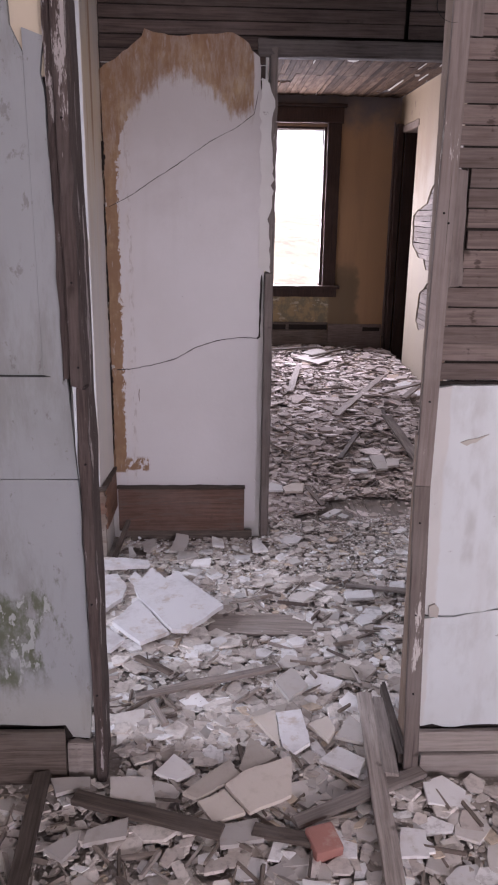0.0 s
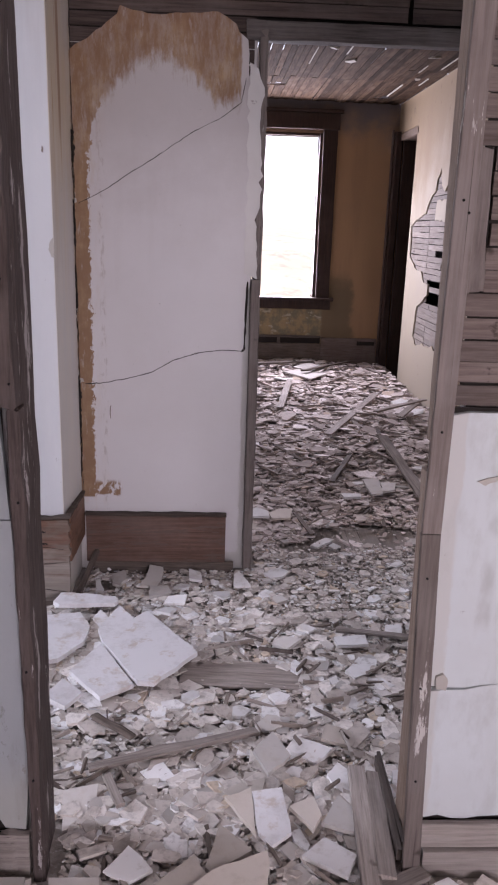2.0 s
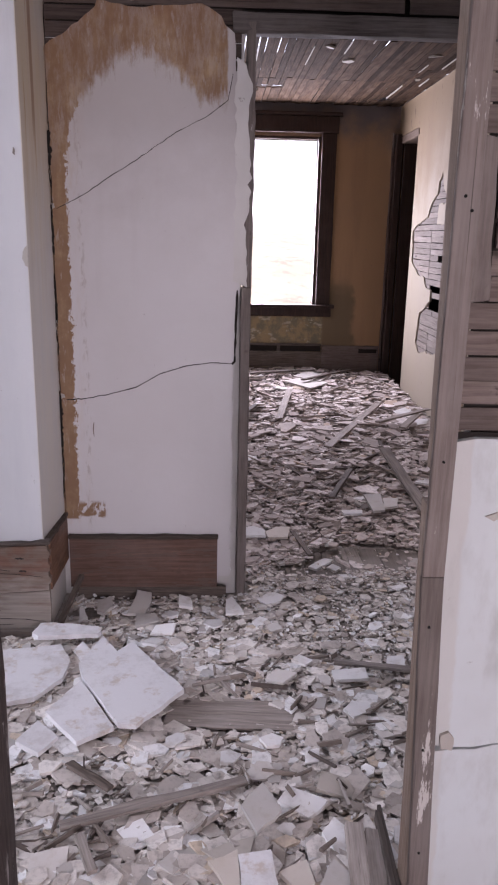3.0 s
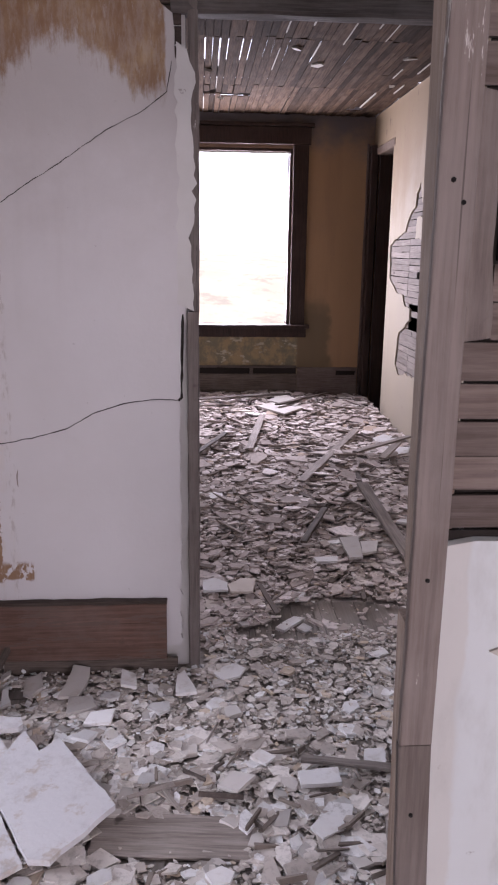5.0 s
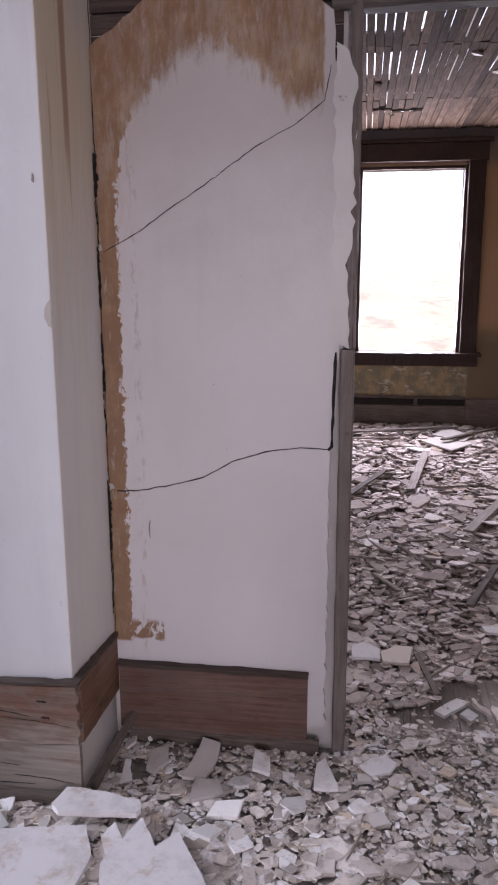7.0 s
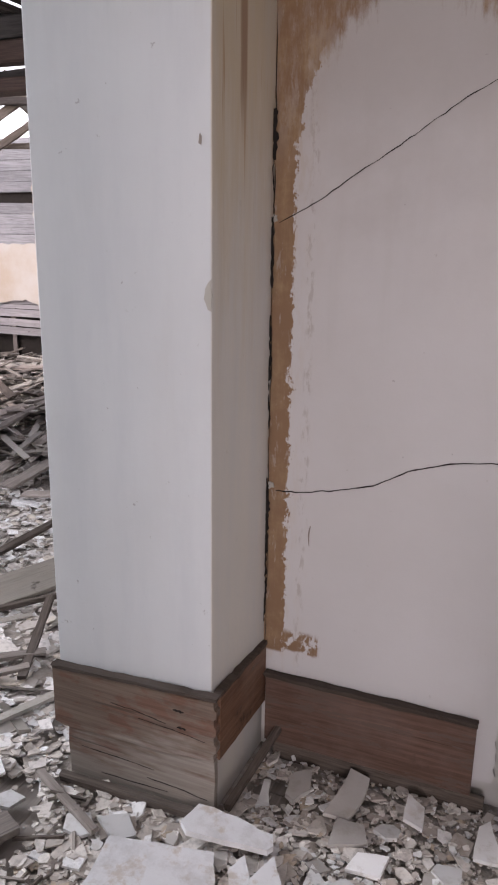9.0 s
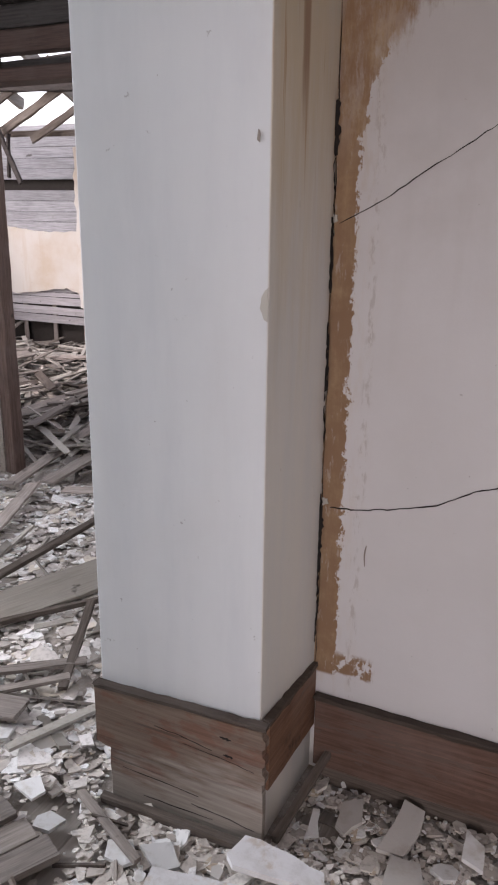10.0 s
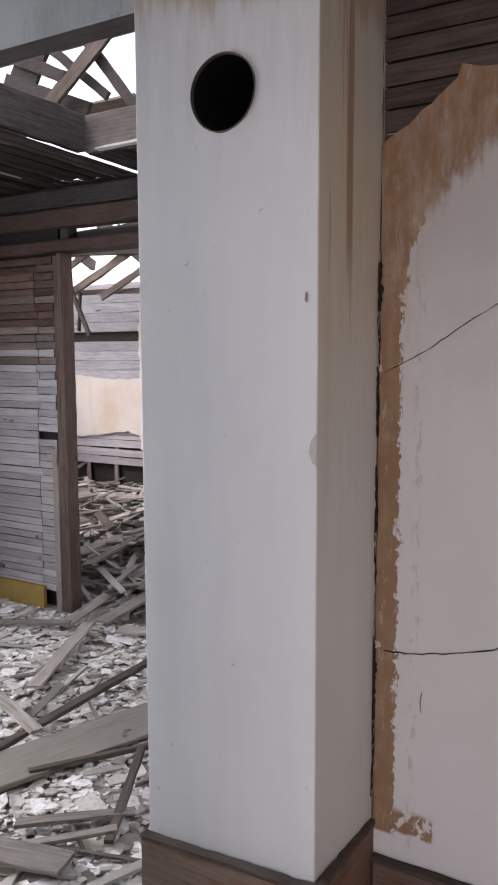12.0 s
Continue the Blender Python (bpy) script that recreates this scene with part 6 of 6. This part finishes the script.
PLACED = (
    # outline on the floor, height, kind, label
    ([(0.361, 2.324), (0.479, 2.439), (0.509, 2.384), (0.398, 2.304)], 0.052, "t", "tan plaster piece fitting its broken neighbours"),
    ([(0.466, 2.342), (0.513, 2.389), (0.639, 2.45), (0.63, 2.314), (0.525, 2.254)], 0.054, "t", "large tan plaster piece fitting its broken neighbours"),
    ([(0.398, 2.297), (0.464, 2.334), (0.514, 2.257), (0.438, 2.227)], 0.050, "t", "tan plaster piece with a straight break"),
    ([(0.502, 2.406), (0.536, 2.525), (0.606, 2.456), (0.515, 2.394)], 0.050, "t", "pale tan plaster wedge"),
    ([(0.448, 2.216), (0.541, 2.242), (0.554, 2.179), (0.454, 2.159)], 0.048, "g", "grey plaster piece below the tan ones"),
    ([(0.714, 2.436), (0.77, 2.488), (0.835, 2.433), (0.806, 2.374)], 0.052, "w", "white plaster block lying on rubble"),
    ([(0.613, 2.629), (0.686, 2.637), (0.697, 2.499), (0.65, 2.464), (0.622, 2.501)], 0.054, "s", "white plaster piece with tan scuffs"),
    ([(0.547, 2.62), (0.612, 2.649), (0.617, 2.504)], 0.047, "t", "tan plaster triangle beside a white piece"),
    ([(0.70, 2.586), (0.763, 2.619), (0.774, 2.555), (0.748, 2.507)], 0.050, "t", "yellowed plaster piece on rubble"),
    ([(0.771, 2.535), (0.824, 2.624), (0.861, 2.572), (0.842, 2.505)], 0.047, "g", "grey plaster piece on rubble"),
    ([(0.624, 2.784), (0.68, 2.856), (0.721, 2.77), (0.659, 2.703)], 0.050, "g", "square grey plaster piece on rubble"),
    ([(0.176, 2.38), (0.279, 2.386), (0.298, 2.295), (0.185, 2.309)], 0.05, "g", "grey plaster piece by the doorway"),
    ([(0.026, 2.385), (0.126, 2.385), (0.13, 2.35), (0.05, 2.33)], 0.05, "g", "grey plaster piece against the post"),
    ([(0.076, 2.325), (0.171, 2.34), (0.172, 2.30), (0.118, 2.285)], 0.046, "g", "thin grey plaster piece"),
    ([(0.057, 2.159), (0.13, 2.213), (0.128, 2.164), (0.104, 2.126)], 0.05, "g", "long grey plaster sliver on rubble"),
    ([(0.146, 2.21), (0.237, 2.249), (0.237, 2.194), (0.142, 2.17)], 0.05, "g", "grey plaster piece with curled edge"),
    ([(0.259, 3.968), (0.315, 3.955), (0.319, 3.89), (0.30, 3.797), (0.238, 3.789), (0.255, 3.896)], 0.042, "g", "arrow-shaped grey plaster plate"),
    ([(0.42, 3.94), (0.468, 3.904), (0.476, 3.829), (0.425, 3.848)], 0.045, "w", "white plaster lump by the wall"),
    ([(0.274, 3.784), (0.342, 3.79), (0.364, 3.737), (0.279, 3.694)], 0.042, "g", "grey plaster plate by the wall"),
    ([(0.116, 3.9), (0.161, 3.936), (0.181, 3.859), (0.154, 3.802), (0.126, 3.819)], 0.036, "g", "brown-grey plaster piece in the corner"),
    ([(0.058, 3.845), (0.075, 3.848), (0.099, 3.775), (0.07, 3.753)], 0.036, "w", "white plaster chip in the corner"),
    ([(0.601, 3.90), (0.625, 3.93), (0.666, 3.80), (0.60, 3.795)], 0.040, "w", "white plaster piece near the baseboard"),
    ([(0.335, 3.644), (0.35, 3.70), (0.422, 3.715), (0.415, 3.65)], 0.042, "w", "white plaster piece near the slabs"),
    ([(1.114, 3.42), (1.13, 3.49), (1.184, 3.49), (1.175, 3.40)], 0.045, "w", "white plaster block on crumbs"),
    ([(0.932, 3.40), (0.935, 3.345), (1.041, 3.345), (1.041, 3.405)], 0.050, "w", "thick white plaster block on crumbs"),
    ([(0.719, 3.364), (0.76, 3.42), (0.822, 3.40), (0.77, 3.335)], 0.040, "g", "grey plaster plate on crumbs"),
    ([(1.15, 7.76), (1.37, 8.03), (1.52, 7.71), (1.34, 7.46)], 0.165, "g", "broad pale plaster slab on far rubble"),
    ([(1.24, 7.95), (1.40, 8.14), (1.54, 7.92), (1.46, 7.74)], 0.180, "g", "pale plaster slab stacked on another"),
    ([(1.89, 6.81), (2.00, 6.93), (2.08, 6.77), (2.00, 6.53), (1.90, 6.43)], 0.125, "w", "pale plaster slab near the cream wall"),
    ([(1.92, 6.41), (2.04, 6.37), (1.97, 6.22), (1.90, 6.25)], 0.115, "w", "white plaster plate near the cream wall"),
    ([(1.32, 4.95), (1.41, 4.97), (1.38, 4.71), (1.32, 4.70)], 0.105, "g", "long grey plaster plate in the heap"),
    ([(1.41, 4.91), (1.49, 4.90), (1.46, 4.79), (1.39, 4.77)], 0.100, "g", "grey plaster plate in the heap"),
    ([(1.35, 5.36), (1.53, 5.37), (1.49, 5.25), (1.33, 5.23)], 0.110, "t", "brown-grey flat piece in the heap"),
    ([(1.17, 4.75), (1.28, 4.76), (1.27, 4.71), (1.18, 4.70)], 0.090, "w", "white plaster plate in the heap"),
    ([(0.69, 4.62), (0.74, 4.64), (0.79, 4.59), (0.79, 4.52), (0.69, 4.52)], 0.050, "w", "pale plaster block beside the post"),
    ([(0.79, 4.58), (0.85, 4.63), (0.91, 4.62), (0.89, 4.50), (0.80, 4.51)], 0.050, "t", "tan plaster block beside the post"),
    ([(0.96, 4.28), (1.04, 4.36), (1.08, 4.34), (0.99, 4.25)], 0.008, "w", "white plaster wedge on bare boards"),
    ([(1.04, 4.27), (1.07, 4.31), (1.10, 4.27), (1.07, 4.23)], 0.006, "w", "white plaster chunk on bare boards"),
    ([(1.32, 4.18), (1.35, 4.20), (1.37, 4.19), (1.35, 4.15), (1.32, 4.15)], 0.004, "w", "white plaster chip on bare boards"),
    ([(1.42, 4.35), (1.49, 4.36), (1.48, 4.30), (1.41, 4.29)], 0.012, "g", "grey plaster block on bare boards"),
)
SORTS = {"w": (FRAG_WHITE, "white"), "g": (FRAG_GREY, "grey"), "t": (FRAG_TAN, "tan"), "s": (SLAB, "white")}
CENTRES = []
for i, (o, z, kind, label) in enumerate(PLACED):
    c = Vector((sum(p[0] for p in o) / len(o), sum(p[1] for p in o) / len(o)))
    CENTRES.append(c)
    fragment("plaster_fragment", [(p[0] - c.x, p[1] - c.y) for p in o], 0.011, SORTS[kind][0], (c.x, c.y, z + (0.024 if c.y < 2.9 else 0.008)), label, (rng.gauss(0, 0.03), rng.gauss(0, 0.03)), 0.0, 0.0022, 550 + i)


def taken(x, y, pad):
    return any((c.x - x) ** 2 + (c.y - y) ** 2 < pad * pad for c in CENTRES)


LARGE = (
    # x, y, size, turn, kind
    (0.66, 2.10, 0.07, 0.5, "g"),
    (0.60, 2.68, 0.10, 0.8, "t"), (0.73, 2.60, 0.08, 0.5, "t"), (0.79, 2.58, 0.09, 1.2, "g"), 
    (0.62, 2.78, 0.09, 0.7, "g"), (0.77, 2.84, 0.09, 0.2, "w"), (0.88, 2.90, 0.11, 0.4, "t"), (0.86, 2.72, 0.10, 1.5, "w"), (0.70, 2.72, 0.07, 0.5, "w"),
    (0.10, 2.42, 0.09, 0.9, "g"), (0.27, 2.34, 0.10, 0.1, "g"), (0.14, 2.27, 0.08, 0.5, "g"), (0.10, 2.14, 0.10, 0.7, "g"), (0.22, 2.16, 0.08, 1.1, "g"),
    (0.20, 2.62, 0.10, 1.3, "g"), (0.33, 2.42, 0.08, 0.0, "w"), (0.90, 2.17, 0.08, 0.5, "w"), (1.05, 2.22, 0.09, 1.0, "g"), (1.12, 2.12, 0.09, 0.3, "g"),
    (1.00, 2.06, 0.08, 0.9, "w"), (0.66, 2.04, 0.07, 0.6, "w"), (1.02, 2.32, 0.09, 0.2, "w"), (1.20, 2.28, 0.08, 0.6, "g"), (0.38, 2.02, 0.09, 0.8, "g"),
    (0.30, 3.78, 0.10, 1.4, "g"), (0.40, 3.80, 0.06, 0.3, "w"), (0.24, 3.90, 0.07, 0.5, "g"), (0.55, 3.72, 0.07, 0.9, "w"), (0.35, 3.58, 0.07, 0.2, "w"),
    (0.78, 3.92, 0.09, 0.1, "w"), (0.85, 3.48, 0.07, 0.3, "w"), (0.98, 3.22, 0.08, 0.6, "w"), (0.87, 3.26, 0.07, 0.5, "g"), (0.72, 3.08, 0.06, 0.5, "w"),
    (0.45, 3.09, 0.06, 0.7, "w"), (0.60, 3.02, 0.06, 0.2, "w"), (0.83, 3.02, 0.06, 0.9, "w"), (0.68, 2.95, 0.07, 1.0, "g"), (0.36, 3.02, 0.06, 0.4, "w"),
    (0.74, 4.42, 0.10, 0.1, "t"), (0.87, 4.42, 0.10, 0.0, "t"), (1.06, 4.50, 0.08, 0.4, "g"), (1.35, 4.95, 0.14, 0.6, "g"), (1.52, 4.98, 0.12, 0.2, "g"),
    (1.50, 5.30, 0.15, 0.1, "g"), (1.72, 5.15, 0.12, 0.5, "w"), (1.85, 6.35, 0.20, 0.3, "w"), (1.92, 6.15, 0.12, 0.2, "w"), (1.30, 5.0, 0.10, 0.9, "w"),
    (1.18, 7.6, 0.28, 0.2, "w"), (1.05, 7.75, 0.2, 0.5, "t"), (1.75, 4.95, 0.12, 0.4, "w"), (1.62, 4.80, 0.11, 0.3, "g"), (0.72, 5.6, 0.12, 0.5, "w"),
    (-0.62, 3.58, 0.09, 0.3, "w"), (-0.52, 3.52, 0.07, 0.7, "w"), (-0.30, 3.52, 0.08, 0.1, "w"), (-0.20, 3.55, 0.09, 0.1, "w"), (-0.70, 3.75, 0.09, 0.5, "g"), (-0.85, 3.7, 0.09, 0.9, "w"),
)
r = random.Random(77)
for i, (x, y, s, turn, kind) in enumerate(LARGE):
    if taken(x, y, 0.085):
        continue
    k = r.choice((4, 5, 5, 6))
    s *= 1.25 if y < 2.9 else 1.45 if 4.6 < y < 6.5 else 1.0
    o = []
    for j in range(k):
        a = 6.283 * (j + r.uniform(-0.25, 0.25)) / k
        q = s * 0.5 * r.uniform(0.8, 1.2)
        o.append((q * math.cos(a) * 1.15, q * math.sin(a) * 0.95))
    mat, word = SORTS[kind]
    fragment("plaster_fragment", o, r.uniform(0.008, 0.012), mat, on(x, y, r.uniform(0.016, 0.026)), word + " broken plaster fragment lying in the rubble", (r.gauss(0, 0.07), r.gauss(0, 0.07)), turn, 0.003, 600 + i)
# some two hundred middling fragments, sharing twelve shapes
SHAPES = []
for i in range(12):
    k = r.choice((4, 5, 5, 6))
    o = [(0.5 * r.uniform(0.75, 1.15) * math.cos(6.283 * (j + r.uniform(-0.28, 0.28)) / k), 0.42 * r.uniform(0.75, 1.15) * math.sin(6.283 * (j + 0.1) / k)) for j in range(k)]
    bm = sheet(ragged(o, 0.3, 0.03, 700 + i), "y", 0.0, 0.18)
    bm.transform(Matrix.Rotation(-math.pi / 2, 4, "X"))
    bmesh.ops.recalc_face_normals(bm, faces=bm.faces[:])
    me = bpy.data.meshes.new("plaster_fragment")
    bm.to_mesh(me), bm.free()
    me.materials.append((FRAG_WHITE, FRAG_GREY, FRAG_GREY)[i % 3])
    SHAPES.append(me)
n = 0
while n < 270:
    x, y = r.uniform(-0.3, 1.5), r.uniform(1.85, 4.5) if n < 190 else r.uniform(1.85, 2.8)
    if not clear(x, y, 0.05) or bare(x, y) or taken(x, y, 0.075):
        continue
    i = r.randrange(12)
    s = r.uniform(0.035, 0.075) if n < 190 else r.uniform(0.05, 0.1)
    ob = new("plaster_fragment", SHAPES[i])
    ob.matrix_world = Matrix.Translation(on(x, y, 0.015)) @ Matrix.Rotation(r.uniform(0, 6.28), 4, "Z") @ Matrix.Rotation(r.gauss(0, 0.1), 4, "X") @ Matrix.Rotation(r.gauss(0, 0.1), 4, "Y") @ Matrix.Scale(s, 4)
    tagged(ob, ("white", "grey", "grey")[i % 3] + " broken plaster fragment lying in the rubble", "plaster fragment", "plaster fragments")
    n += 1

bm = bmesh.new()
box(bm, -0.034, 0.034, -0.036, 0.036, -0.02, 0.02, 0.007)
ob = part("brick", bm, BRICK_RED)
ob.matrix_world = Matrix.Translation(on(0.690, 2.166, 0.03)) @ Matrix.Rotation(0.3, 4, "Z") @ Matrix.Rotation(0.15, 4, "X")
tagged(ob, "broken red brick lying in grey rubble", "brick")
